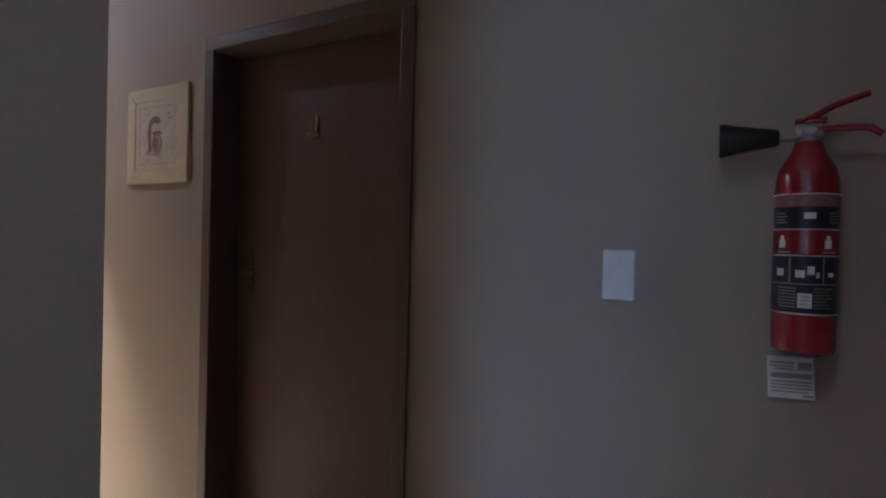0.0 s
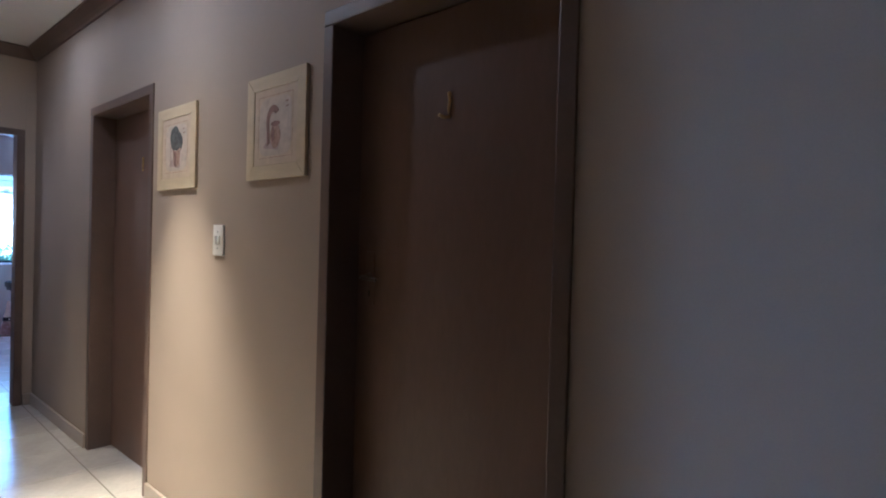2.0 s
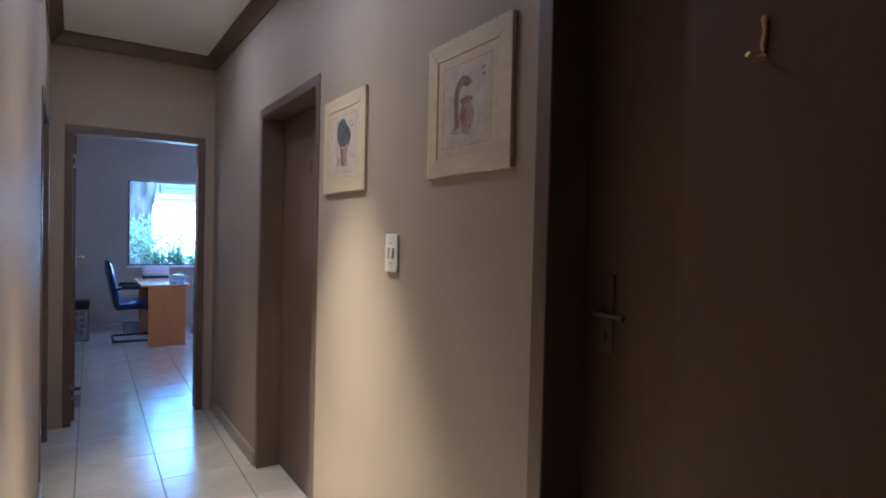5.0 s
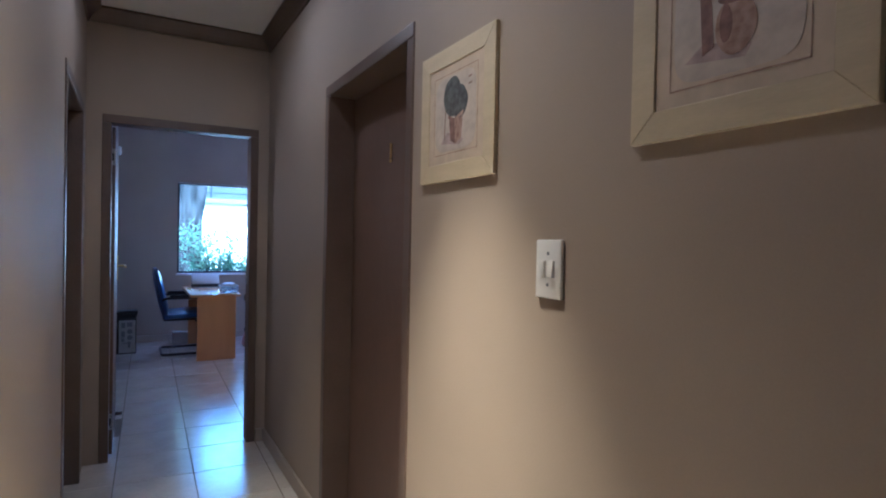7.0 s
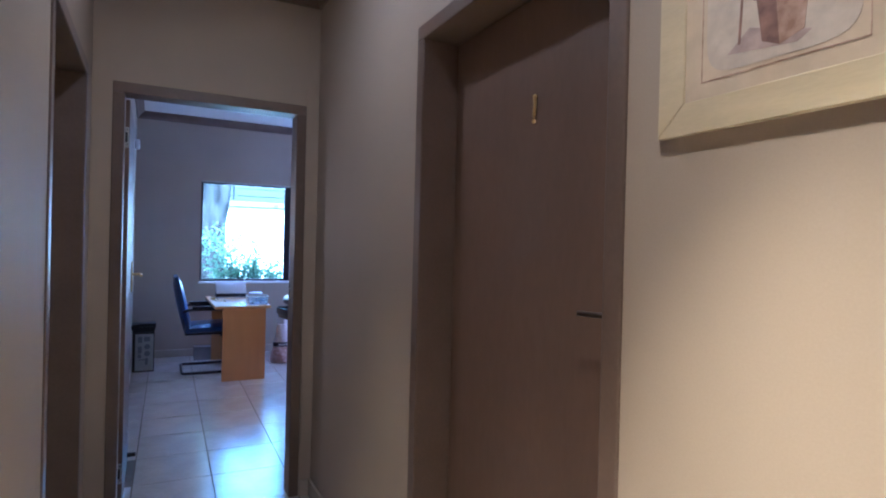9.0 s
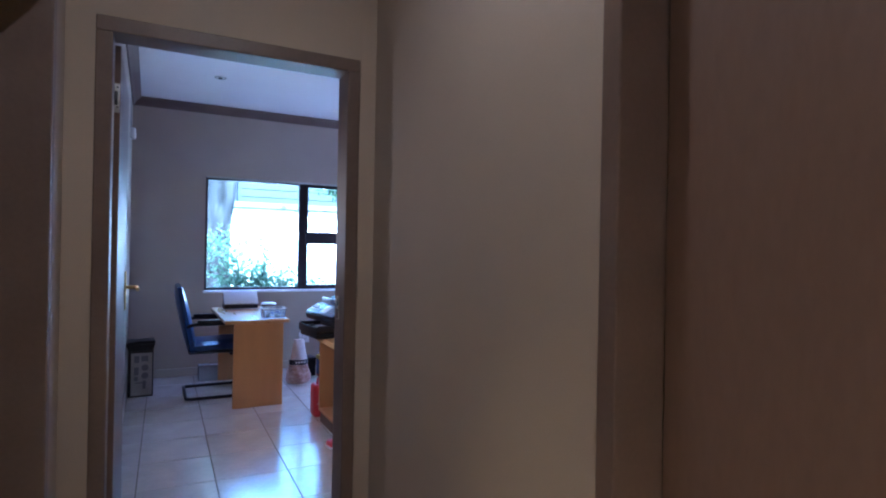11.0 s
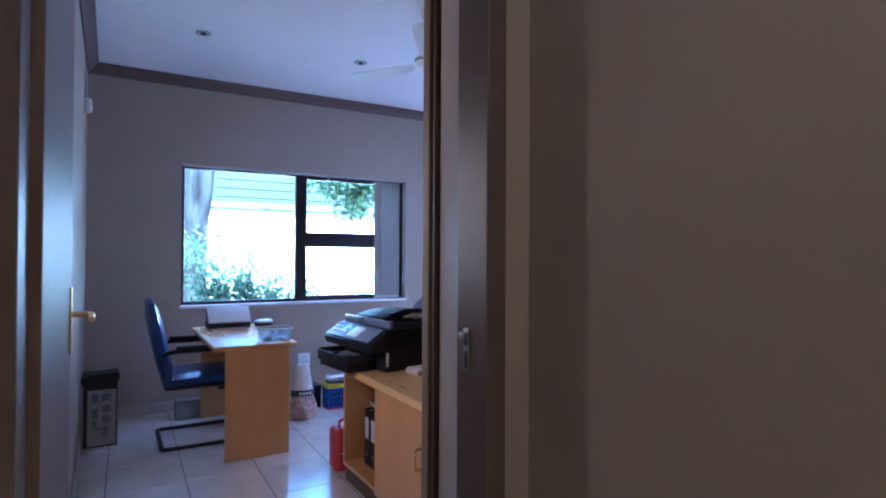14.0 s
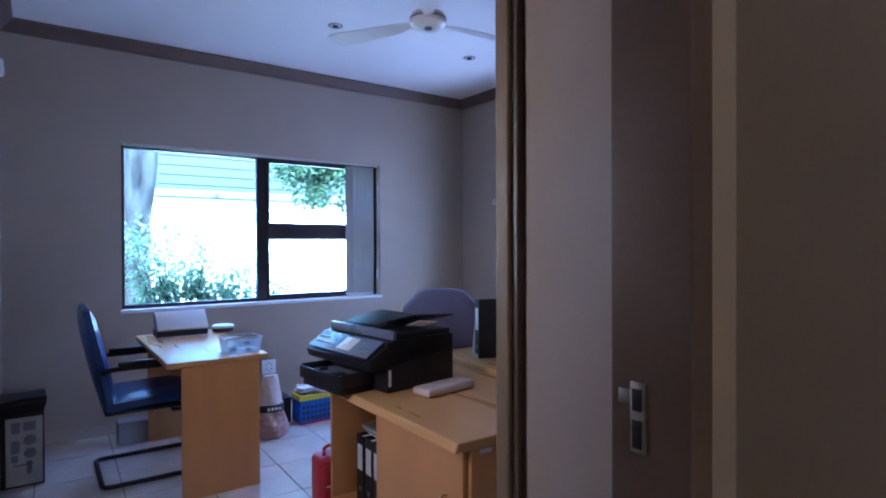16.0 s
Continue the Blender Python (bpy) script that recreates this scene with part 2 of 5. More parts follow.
def rounded(points, r, steps=5):
    """A polyline with its inner corners rounded."""
    pts = [Vector(p) for p in points]
    out = [pts[0]]
    for a, b, c in zip(pts, pts[1:], pts[2:]):
        u, v = (a - b).normalized(), (c - b).normalized()
        p, q = b + u * r, b + v * r
        for k in range(steps + 1):
            s = k / steps
            out.append(p * (1 - s) ** 2 + b * 2 * s * (1 - s) + q * s * s)
    return out + [pts[-1]]


def mesh(name, bm, mat, smooth=False):
    data = bpy.data.meshes.new(name)
    bmesh.ops.recalc_face_normals(bm, faces=bm.faces)
    bm.to_mesh(data)
    bm.free()
    data.materials.append(mat)
    if smooth:
        data.shade_smooth()
        data.set_sharp_from_angle(angle=radians(38))
    return data


def part(name, bm, mat, parent, label="", smooth=True):
    ob = new(name, mesh(name, bm, mat, smooth))
    ob.parent = parent
    return tagged(ob, label)


def thing(name, at, label, category, group="", turn=0.0):
    ob = new(name)
    ob.empty_display_size = 0.1
    ob.matrix_world = pose(*at, 0, 0, turn)
    return tagged(ob, label, category, group)


def built(name, bm, mat, label, category="", smooth=False):
    """One piece of the setting."""
    return tagged(new(name, mesh(name, bm, mat, smooth)), label, category, "", "structure")


def wall_x(x0, x1, y0, y1, z0, z1, holes=()):
    """A wall that runs along x, with holes (a0, a1, z0, z1)."""
    bm = bmesh.new()
    cuts = sorted({x0, x1, *[v for h in holes for v in h[:2]]})
    for a, b in zip(cuts, cuts[1:]):
        spans = [(z0, z1)]
        for h in holes:
            if h[0] <= a and b <= h[1]:
                spans = [s for s in ((z0, h[2]), (h[3], z1)) if s[1] - s[0] > 1e-4]
        for s in spans:
            box(bm, a, b, y0, y1, *s)
    bmesh.ops.remove_doubles(bm, verts=bm.verts, dist=1e-5)
    return bm


def wall_y(x0, x1, y0, y1, z0, z1, holes=()):
    bm = wall_x(y0, y1, -x1, -x0, z0, z1, holes)
    bmesh.ops.transform(bm, matrix=pose(0, 0, 0, 0, 0, 90), verts=bm.verts)
    return bm



# ---------------------------------------------------------------- the shell
H = 2.70          # corridor ceiling
HO = 2.81         # office ceiling
YL = -1.048       # corridor's south wall
XF = 5.063         # where the corridor opens into the foyer
XB = -4.25        # office back wall
built("wall_north", wall_x(0.0, 8.0, 0.0, 0.24, 0, H, [(3.665, 4.604, 0, 2.09), (1.297, 2.253, 0, 2.09)]), WALL, "taupe painted corridor wall with door openings")
built("wall_south", wall_x(0.0, 4.0, YL - 0.22, YL, 0, H, [(0.22, 1.16, 0, 2.09)]), WALL, "taupe painted wall of the narrow corridor")
built("wall_south_pier", boxed(4.0, XF, -1.40, -1.148, 0, H), WALL, "taupe painted wall at the corridor's mouth")
built("wall_foyer_west", wall_y(XF - 0.22, XF, -4.5, -1.40, 0, H), WALL, "taupe painted foyer wall")
built("wall_foyer_south", wall_x(XF - 0.22, 8.0, -4.72, -4.5, 0, H, [(5.6, 6.2, 0.3, 2.3)]), WALL, "taupe painted foyer wall with a tall window")
# unseen partition, added to cut the foyer window's light to a narrow band
built("wall_foyer_light_block", boxed(5.65, 8.0, -2.52, -2.40, 0, H), WALL, "unseen taupe partition added to narrow the foyer window's light")
built("wall_foyer_east", wall_y(8.0, 8.22, -4.72, 0.24, 0, H), WALL, "taupe painted foyer wall")
built("wall_office_east", wall_y(-0.112, 0.0, -1.30, -0.0645, 0, H, [(-0.965, -0.065, 0, 2.09)]), WALL, "taupe painted wall around the open office door")
built("wall_office_east_return", wall_y(-0.45, -0.24, 0.241, YN + 0.2, 0, HO), WALL, "taupe painted office wall")
built("wall_office_north", wall_x(XB, -0.45, YN, YN + 0.2, 0, HO, [(-3.45, -2.75, 1.0, 2.1)]), WALL, "taupe painted office wall")
built("wall_office_south", wall_x(XB, -0.112, YS - 0.2, YS, 0, HO, [(-1.60, -1.20, 1.2, 1.9)]), WALL, "taupe painted office wall with an opening added for fill light")
WY0, WY1, WZ0, WZ1 = -0.285, 1.827, 0.873, 2.083
built("wall_office_west", wall_y(XB - 0.22, XB, YS - 0.2, YN + 0.2, 0, HO, [(WY0, WY1, WZ0, WZ1)]), WALL, "taupe painted office wall with a wide window")
built("ceiling_corridor", boxed(0.0, 8.3, -4.8, 0.24, H, H + 0.2), CEIL, "smooth white painted ceiling")
built("ceiling_office", boxed(XB - 0.22, 0.0, -1.3, YN + 0.2, HO, HO + 0.12), CEIL, "smooth white painted office ceiling")
built("wall_over_door", boxed(-0.45, 0.0, -1.3, 0.24, H + 0.001, HO), WALL, "taupe painted strip of wall over the door")
built("floor", boxed(-4.5, 8.3, -4.8, YN + 0.2, -0.12, -0.003), GROUT, "grout between the cream floor tiles")


# cornices: a cove with two small steps
def cornice(name, a, b, inward, label):
    """A moulding along the top of a wall from a to b; inward points into the room."""
    a, b, n = Vector(a), Vector(b), Vector(inward)
    bm = bmesh.new()
    prof = [(0, -0.082), (0.012, -0.082), (0.016, -0.07), (0.03, -0.05), (0.05, -0.03), (0.066, -0.016), (0.075, -0.012), (0.075, 0), (0, 0)]
    rings = []
    u = (b - a).normalized()
    for end, s in ((a, 1), (b, -1)):
        rings.append([bm.verts.new(end + n * w + u * s * w * 1.0 + Vector((0, 0, h))) for w, h in prof])
    k = len(prof)
    for i in range(k):
        bm.faces.new((rings[0][i], rings[0][(i + 1) % k], rings[1][(i + 1) % k], rings[1][i]))
    bm.faces.new(rings[0])
    bm.faces.new(rings[1])
    built(name, bm, TRIM, label)


cornice("trim_cornice_north", (0, 0, H), (8.0, 0, H), (0, -1, 0), "brown painted cornice moulding under the ceiling")
cornice("trim_cornice_south", (0, YL, H), (4.0, YL, H), (0, 1, 0), "brown painted cornice moulding under the ceiling")
cornice("trim_cornice_end", (0, YL, H), (0, 0, H), (1, 0, 0), "brown painted cornice moulding over the office door")
cornice("trim_cornice_office_west", (XB, YS, HO), (XB, YN, HO), (1, 0, 0), "brown painted cornice moulding over the window")
cornice("trim_cornice_office_south", (XB, YS, HO), (-0.112, YS, HO), (0, 1, 0), "brown painted cornice moulding in the office")
cornice("trim_cornice_office_north", (XB, YN, HO), (-0.45, YN, HO), (0, -1, 0), "brown painted cornice moulding in the office")


def skirting(name, x0, x1, y0, y1):
    built(name, boxed(x0, x1, y0, y1, 0, 0.085, 0.004), SKIRT, "low taupe painted skirting board")


skirting("baseboard_north_1", 0.016, 1.295, -0.016, 0)
skirting("baseboard_north_2", 2.255, 3.663, -0.016, 0)
skirting("baseboard_north_3", 4.606, 7.99, -0.016, 0)
skirting("baseboard_south", 1.162, 3.99, YL, YL + 0.016)
skirting("baseboard_end", 0.0, 0.016, -0.063, 0.0)
skirting("baseboard_office_south", XB + 0.016, -0.95, YS, YS + 0.016)
skirting("baseboard_office_west", XB, XB + 0.016, YS, YN)
built("wall_reveal", prism(bmesh.new(), [(0.0, -0.064), (0.0, 0.24), (-0.434, 0.24), (-0.434, 0.022), (-0.118, -0.098), (-0.118, -0.064)], Matrix.Identity(4), HO), WALL, "splayed plastered reveal beside the office door")


# ---------------------------------------------------------------- doors
def frame_parts(owner, w, h, depth, along):
    """A pressed-steel frame in its own space: x across the opening of width w, y into the wall."""
    k = 0.05
    for name, x0, x1, z0, z1 in (("jamb", -k, 0, 0, h), ("jamb", w, w + k, 0, h), ("head", -k, w + k, h, h + k)):
        bm = boxed(x0, x1, -0.006, depth, z0, z1, 0.004)
        part(name, bm, TRIM, owner, smooth=False)
    # stop: a shallow step at the back
    for name, x0, x1, z0, z1 in (("door_stop", 0, 0.014, 0, h), ("door_stop", w - 0.014, w, 0, h), ("door_stop", 0.014, w - 0.014, h - 0.014, h)):
        if along:
            part(name, boxed(x0, x1, along[0], along[1], z0, z1, 0.003), TRIM, owner, smooth=False)


def handle_parts(owner, x, y, z, way, mat, out=-1):
    """A lever handle on its plate; way: +1 points to +x; out: the side of the leaf it stands on."""
    part("handle_plate", boxed(x - 0.02, x + 0.02, y, y + out * 0.006, z - 0.095, z + 0.085, 0.0025), DOOR, owner, "narrow painted back plate")
    bm = bmesh.new()
    pts = rounded([(x, y + out * 0.004, z), (x, y + out * 0.05, z), (x + way * 0.085, y + out * 0.052, z - 0.003)], 0.018)
    tube(bm, pts, 0.006, 12)
    lathe(bm, [(0.014, 0), (0.014, 0.008), (0.009, 0.012)], 16, (x, y + out * 0.005, z), Matrix.Rotation(radians(90 if out < 0 else -90), 4, "X"))
    part("lever_handle", bm, mat, owner, "thin steel lever")
    part("keyhole", boxed(x - 0.004, x + 0.004, y + out * 0.005, y + out * 0.0068, z - 0.065, z - 0.045, 0.001), BLACK, owner)


def door_figure(owner, x, y, z, foot):
    """A small cast brass figure screwed flat to the leaf."""
    bm = bmesh.new()
    lathe(bm, [(0.006, 0), (0.0075, 0.004), (0.004, 0.008)], 14, (x, y, z + 0.033), Matrix.Rotation(radians(90), 4, "X"))
    tube(bm, rounded([(x, y - 0.004, z + 0.028), (x + 0.003, y - 0.004, z + 0.012), (x - 0.001, y - 0.004, z - 0.012), (x - 0.001, y - 0.004, z - 0.034)], 0.006, 4), 0.0048, 10)
    if foot:
        tube(bm, [(x + 0.002, y - 0.004, z - 0.034), (x - 0.008, y - 0.018, z - 0.038), (x - 0.012, y - 0.034, z - 0.032)], 0.0052, 10)
    lathe(bm, [(0.005, 0), (0.0068, 0.004), (0.004, 0.008)], 14, (x - 0.001, y, z - 0.033), Matrix.Rotation(radians(90), 4, "X"))
    part("door_figure", bm, BRASS, owner, "small cast brass figure")


def closed_door(name, x, y, w, turn, side, digit, label):
    d = new(name)
    d.matrix_world = pose(x, y, 0, 0, 0, turn)
    tagged(d, label, "door", "", "structure")
    frame_parts(d, w, 2.04, 0.22, (0.165, 0.20))
    leaf = part("door_leaf", boxed(0.003, w - 0.003, 0.122, 0.162, 0.006, 2.036, 0.003), DOOR, d, "dark brown painted flush leaf", smooth=False)
    hx = 0.07 if side < 0 else w - 0.07
    handle_parts(d, hx, 0.122, 1.215, -side, DARKSTEEL)
    if digit:
        door_figure(d, digit, 0.122, 1.745 if side < 0 else 1.73, side < 0)
    return d


closed_door("door_1", 3.713, 0, 0.843, 0, -1, 0.405, "closed dark brown flush door with a small brass figure")
closed_door("door_2", 1.347, 0, 0.856, 0, 1, 0.45, "closed brown flush door with a brass figure and a lever")
closed_door("door_3", 1.11, YL, 0.84, 180, -1, 0, "closed dark brown flush door of the corridor's south side")

# the open door to the office, hinged on the south jamb
d4 = new("door_4")
d4.matrix_world = pose(0, -0.915, 0, 0, 0, 90)
tagged(d4, "brown painted door standing wide open into the office", "door", "", "structure")
frame_parts(d4, 0.798, 2.04, 0.116, None)
leaf = part("door_leaf", boxed(-0.014, 0.018, 0.118, 0.915, 0.008, 2.034, 0.003), DOOR, d4, "brown painted flush leaf", smooth=False)
# the leaf's furniture
hb = bmesh.new()
tube(hb, rounded([(0.020, 0.855, 1.145), (0.070, 0.855, 1.145), (0.072, 0.745, 1.141)], 0.018), 0.008, 12)
part("lever_handle", hb, BRASS, leaf, "polished brass lever")
part("door_holder", rod(bmesh.new(), (0.018, 0.80, 0.07), (0.062, 0.80, 0.07), 0.014, 0.011), BLACK, leaf, "dark rubber stop")
part("handle_plate", boxed(0.018, 0.024, 0.835, 0.875, 1.040, 1.220, 0.0025), BRASS, leaf, "narrow brass back plate")
for z in (1.80, 0.16):
    hinge = part("hinge", boxed(-0.012, 0.016, 0.1145, 0.1185, z, z + 0.10, 0.001), STEEL, leaf, "steel hinge plate with dark screws")
    part("hinge_hole", boxed(-0.007, 0.010, 0.1130, 0.1150, z + 0.026, z + 0.074, 0.001), BLACK, leaf)
    for sx, sz in ((-0.006, 0.012), (0.009, 0.018), (-0.006, 0.082), (0.009, 0.088)):
        part("screw", rod(bmesh.new(), (sx, 0.1155, z + sz), (sx, 0.1128, z + sz), 0.003, seg=10), BLACK, leaf)
    knuckle = rod(bmesh.new(), (-0.020, 0.120, z), (-0.020, 0.120, z + 0.10), 0.006, seg=12)
    part("knuckle", knuckle, STEEL, leaf)
# strike plate in the north jamb
sp = bmesh.new()
box(sp, 0.7935, 0.7985, 0.058, 0.081, 1.056, 1.150, 0.001)
part("strike_plate", sp, STEEL, d4, "worn steel strike plate")
part("strike_lip", boxed(0.7930, 0.7985, 0.081, 0.100, 1.118, 1.138, 0.002), STEEL, d4)
for z0, z1 in ((1.112, 1.142), (1.062, 1.100)):
    part("strike_hole", boxed(0.7925, 0.7945, 0.062, 0.077, z0, z1, 0.0004), BLACK, d4)
# brown edge boards past the plastered reveal
built("trim_reveal_edge", boxed(-0.450, -0.4345, 0.004, 0.24, 0, HO - 0.002, 0.003), TRIM, "brown edge board at the end of the door reveal")
built("trim_reveal_front", boxed(-0.490, -0.4505, -0.006, 0.24, 0, HO - 0.002, 0.004), OCHRE, "ochre wooden edge strip at the end of the door reveal")

# ---------------------------------------------------------------- window of the office
win = new("window_1")
tagged(win, "wide bronze aluminium window with a fixed and two opening panes", "window", "", "structure")
XW = XB - 0.08
for name, y0, y1, z0, z1 in (("window_frame", WY0, WY0 + 0.028, WZ0, WZ1), ("window_frame", WY1 - 0.028, WY1, WZ0, WZ1), ("window_frame", WY0 + 0.028, WY1 - 0.028, WZ0, WZ0 + 0.03),
                             ("window_frame", WY0 + 0.028, WY1 - 0.028, WZ1 - 0.03, WZ1), ("mullion", 0.706, 0.788, WZ0 + 0.03, WZ1 - 0.03), ("transom", 0.788, WY1 - 0.028, 1.408, 1.508)):
    part(name, boxed(XW - 0.045, XW, y0, y1, z0, z1, 0.004), BRONZE, win, smooth=False)
for y0, y1, z0, z1 in ((0.788, WY1 - 0.028, 1.508, WZ1 - 0.03), (0.788, WY1 - 0.028, WZ0 + 0.03, 1.408)):
    for a0, a1, b0, b1 in ((y0, y0 + 0.022, z0, z1), (y1 - 0.022, y1, z0, z1), (y0 + 0.022, y1 - 0.022, z0, z0 + 0.02), (y0 + 0.022, y1 - 0.022, z1 - 0.02, z1)):
        part("sash", boxed(XW - 0.03, XW + 0.008, a0, a1, b0, b1, 0.003), BRONZE, win, smooth=False)
for y0, y1, z0, z1 in ((WY0 + 0.026, 0.708, WZ0 + 0.028, WZ1 - 0.028), (0.808, WY1 - 0.048, 1.526, WZ1 - 0.048), (0.808, WY1 - 0.048, WZ0 + 0.048, 1.390)):
    p = part("pane", boxed(XW - 0.024, XW - 0.018, y0, y1, z0, z1), PANE, win, "clear glass", smooth=False)
    p.visible_shadow = False
part("window_sill", boxed(XW + 0.001, XB + 0.012, WY0 - 0.012, WY1 + 0.012, WZ0 - 0.022, WZ0 + 0.002, 0.003), SILL, win, "white painted inner sill", smooth=False)
stay = bmesh.new()
tube(stay, rounded([(XW + 0.007, 1.25, 1.418), (XW + 0.034, 1.25, 1.422), (XW + 0.036, 1.33, 1.426)], 0.008), 0.005, 8)
part("window_stay", stay, BRONZE, win)
part("reveal_lining", boxed(XB - 0.078, XB + 0.004, WY0 - 0.012, WY1 + 0.012, WZ1 - 0.001, WZ1 + 0.012, 0.002), WALL, win, smooth=False)
# unseen south window, added to carry the fill light for the door reveal
sw3 = tagged(new("window_3_added"), "unseen bronze aluminium window, added to let fill light onto the door reveal", "window", "", "structure")
for x0, x1, z0, z1 in ((-1.60, -1.57, 1.2, 1.9), (-1.23, -1.20, 1.2, 1.9), (-1.57, -1.23, 1.2, 1.23), (-1.57, -1.23, 1.87, 1.9)):
    part("window_frame", boxed(x0, x1, YS - 0.19, YS - 0.14, z0, z1, 0.004), BRONZE, sw3, smooth=False)
sp3 = part("pane", boxed(-1.575, -1.225, YS - 0.168, YS - 0.162, 1.225, 1.875), PANE, sw3, smooth=False)
sp3.visible_shadow = False
# north window of the office
nw = tagged(new("window_4"), "bronze aluminium north window of the office", "window", "", "structure")
for x0, x1, z0, z1 in ((-3.45, -3.41, 1.0, 2.1), (-2.79, -2.75, 1.0, 2.1), (-3.41, -2.79, 1.0, 1.04), (-3.41, -2.79, 2.06, 2.1)):
    part("window_frame", boxed(x0, x1, YN + 0.14, YN + 0.19, z0, z1, 0.004), BRONZE, nw, smooth=False)
np4 = part("pane", boxed(-3.415, -2.785, YN + 0.162, YN + 0.168, 1.035, 2.065), PANE, nw, smooth=False)
np4.visible_shadow = False
# foyer window, behind the walker
fw = tagged(new("window_2"), "tall foyer window with a plain frame", "window", "", "structure")
for y0, y1, z0, z1 in ((5.6, 5.64, 0.3, 2.3), (6.16, 6.2, 0.3, 2.3), (5.64, 6.16, 0.3, 0.34), (5.64, 6.16, 2.26, 2.3)):
    part("window_frame", boxed(y0, y1, -4.66, -4.60, z0, z1, 0.004), BRONZE, fw, smooth=False)
fp = part("pane", boxed(5.635, 6.165, -4.634, -4.626, 0.335, 2.265), PANE, fw, smooth=False)
fp.visible_shadow = False

# ---------------------------------------------------------------- the garden outside
GRASS = material("dry_garden_ground", (0.15, 0.135, 0.115), 0.95, vary=0.4, scale=2, grain=30, bump=0.6)
built("ground", boxed(-120, 120, -120, 120, -0.40, -0.125), GRASS, "dry bare ground of the garden")
gw = built("garden_wall", boxed(-8.35, -8.2, -14, 16, -0.125, 2.02, 0.01), OUTWALL, "high white plastered garden wall in the sun")
part("coping", boxed(-8.42, -8.12, -14, 16, 2.02, 2.12, 0.012), COPING, gw, smooth=False)
part("bed_kerb", boxed(-7.75, -7.6, -14, 16, -0.125, 0.38, 0.015), COPING, gw, "low grey edge of the flower bed", smooth=False)

nb = thing("neighbour_house", (-9.6, 1.5, -0.125), "neighbouring building with pale grey horizontal board siding, coloured dark for shade", "building")
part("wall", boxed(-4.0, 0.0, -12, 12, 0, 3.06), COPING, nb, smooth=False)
for k in range(7):
    z = 2.0 + 0.155 * k
    bm = bmesh.new()
    prism(bm, [(0.0, z), (0.014, z + 0.003), (0.014, z + 0.012), (0.006, z + 0.15), (0.0, z + 0.15)], Matrix(((1, 0, 0, 0), (0, 0, 1, -12), (0, 1, 0, 0), (0, 0, 0, 1))), 24)
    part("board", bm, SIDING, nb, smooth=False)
for y in (-6.3, -3.6, -0.75, 2.1, 5.0):
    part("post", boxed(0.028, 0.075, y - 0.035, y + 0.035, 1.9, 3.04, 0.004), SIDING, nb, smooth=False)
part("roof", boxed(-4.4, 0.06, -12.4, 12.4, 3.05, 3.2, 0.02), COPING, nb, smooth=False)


def leaves(bm, rng, centre, size, count, length):
    """Many small pointed leaves, folded along the rib, in loose clumps."""
    verts, faces = [], []
    clumps = []
    for _ in range(max(6, count // 40)):
        d = Vector((rng.gauss(0, 0.48), rng.gauss(0, 0.48), rng.gauss(0, 0.42)))
        if d.length > 1.05:
            d *= 0.9 / d.length
        clumps.append(Vector((d.x * size[0], d.y * size[1], d.z * size[2])))
    for _ in range(count):
        c = rng.choice(clumps)
        p = Vector(centre) + c + Vector((rng.gauss(0, 0.085), rng.gauss(0, 0.085), rng.gauss(0, 0.075)))
        q = Euler((rng.uniform(-1.2, 1.2), rng.uniform(-1.2, 1.2), rng.uniform(0, 6.283))).to_matrix()
        s = length * rng.uniform(0.6, 1.25)
        w = s * 0.26
        loc = [(0, 0, 0), (s * 0.45, w, 0.12 * s), (s, 0, -0.1 * s), (s * 0.45, -w, 0.12 * s), (s * 0.45, 0, 0)]
        vs = [bm.verts.new(p + q @ Vector(v)) for v in loc]
        bm.faces.new((vs[0], vs[4], vs[1]))
        bm.faces.new((vs[4], vs[2], vs[1]))
        bm.faces.new((vs[0], vs[3], vs[4]))
        bm.faces.new((vs[3], vs[2], vs[4]))
    return bm, clumps


def taper(bm, points, radii, seg=12, rough=0.0, rng=None):
    rings = []
    for k, p in enumerate(points):
        p = Vector(p)
        a = Vector(points[max(0, k - 1)])
        b = Vector(points[min(len(points) - 1, k + 1)])
        q = Vector((0, 0, 1)).rotation_difference(b - a).to_matrix()
        rings.append([bm.verts.new(p + q @ Vector((radii[k] * (1 + (rng.uniform(-rough, rough) if rng else 0)) * math.cos(2 * math.pi * j / seg), radii[k] * (1 + (rng.uniform(-rough, rough) if rng else 0)) * math.sin(2 * math.pi * j / seg), 0))) for j in range(seg)])
    for a, b in zip(rings, rings[1:]):
        for j in range(seg):
            bm.faces.new((a[j], a[(j + 1) % seg], b[(j + 1) % seg], b[j]))
    bm.faces.new(list(reversed(rings[0])))
    bm.faces.new(rings[-1])
    return bm


rng = random.Random(11)
tree = thing("tree", (-6.8, 0.06, -0.125), "large garden tree with a thick pale grey trunk", "tree")
bm = bmesh.new()
pts, rad = [], []
for k in range(22):
    z = k * 0.16
    pts.append((0.015 * math.sin(k * 0.9), 0.03 * math.sin(k * 0.55) + 0.035 * max(0, z - 1.7), z))
    rad.append(0.235 - 0.02 * min(1, z / 2) + (0.10 * max(0, 0.35 - z)) + (0.03 * max(0, z - 2.0)))
taper(bm, pts, rad, 22, 0.055, rng)
part("trunk", bm, BARK, tree)
bm = bmesh.new()
taper(bm, [(0, 0.10, 3.2), (0.1, 0.7, 3.9), (0.1, 1.5, 4.3), (0.0, 2.4, 4.2)], [0.17, 0.12, 0.08, 0.03], 10)
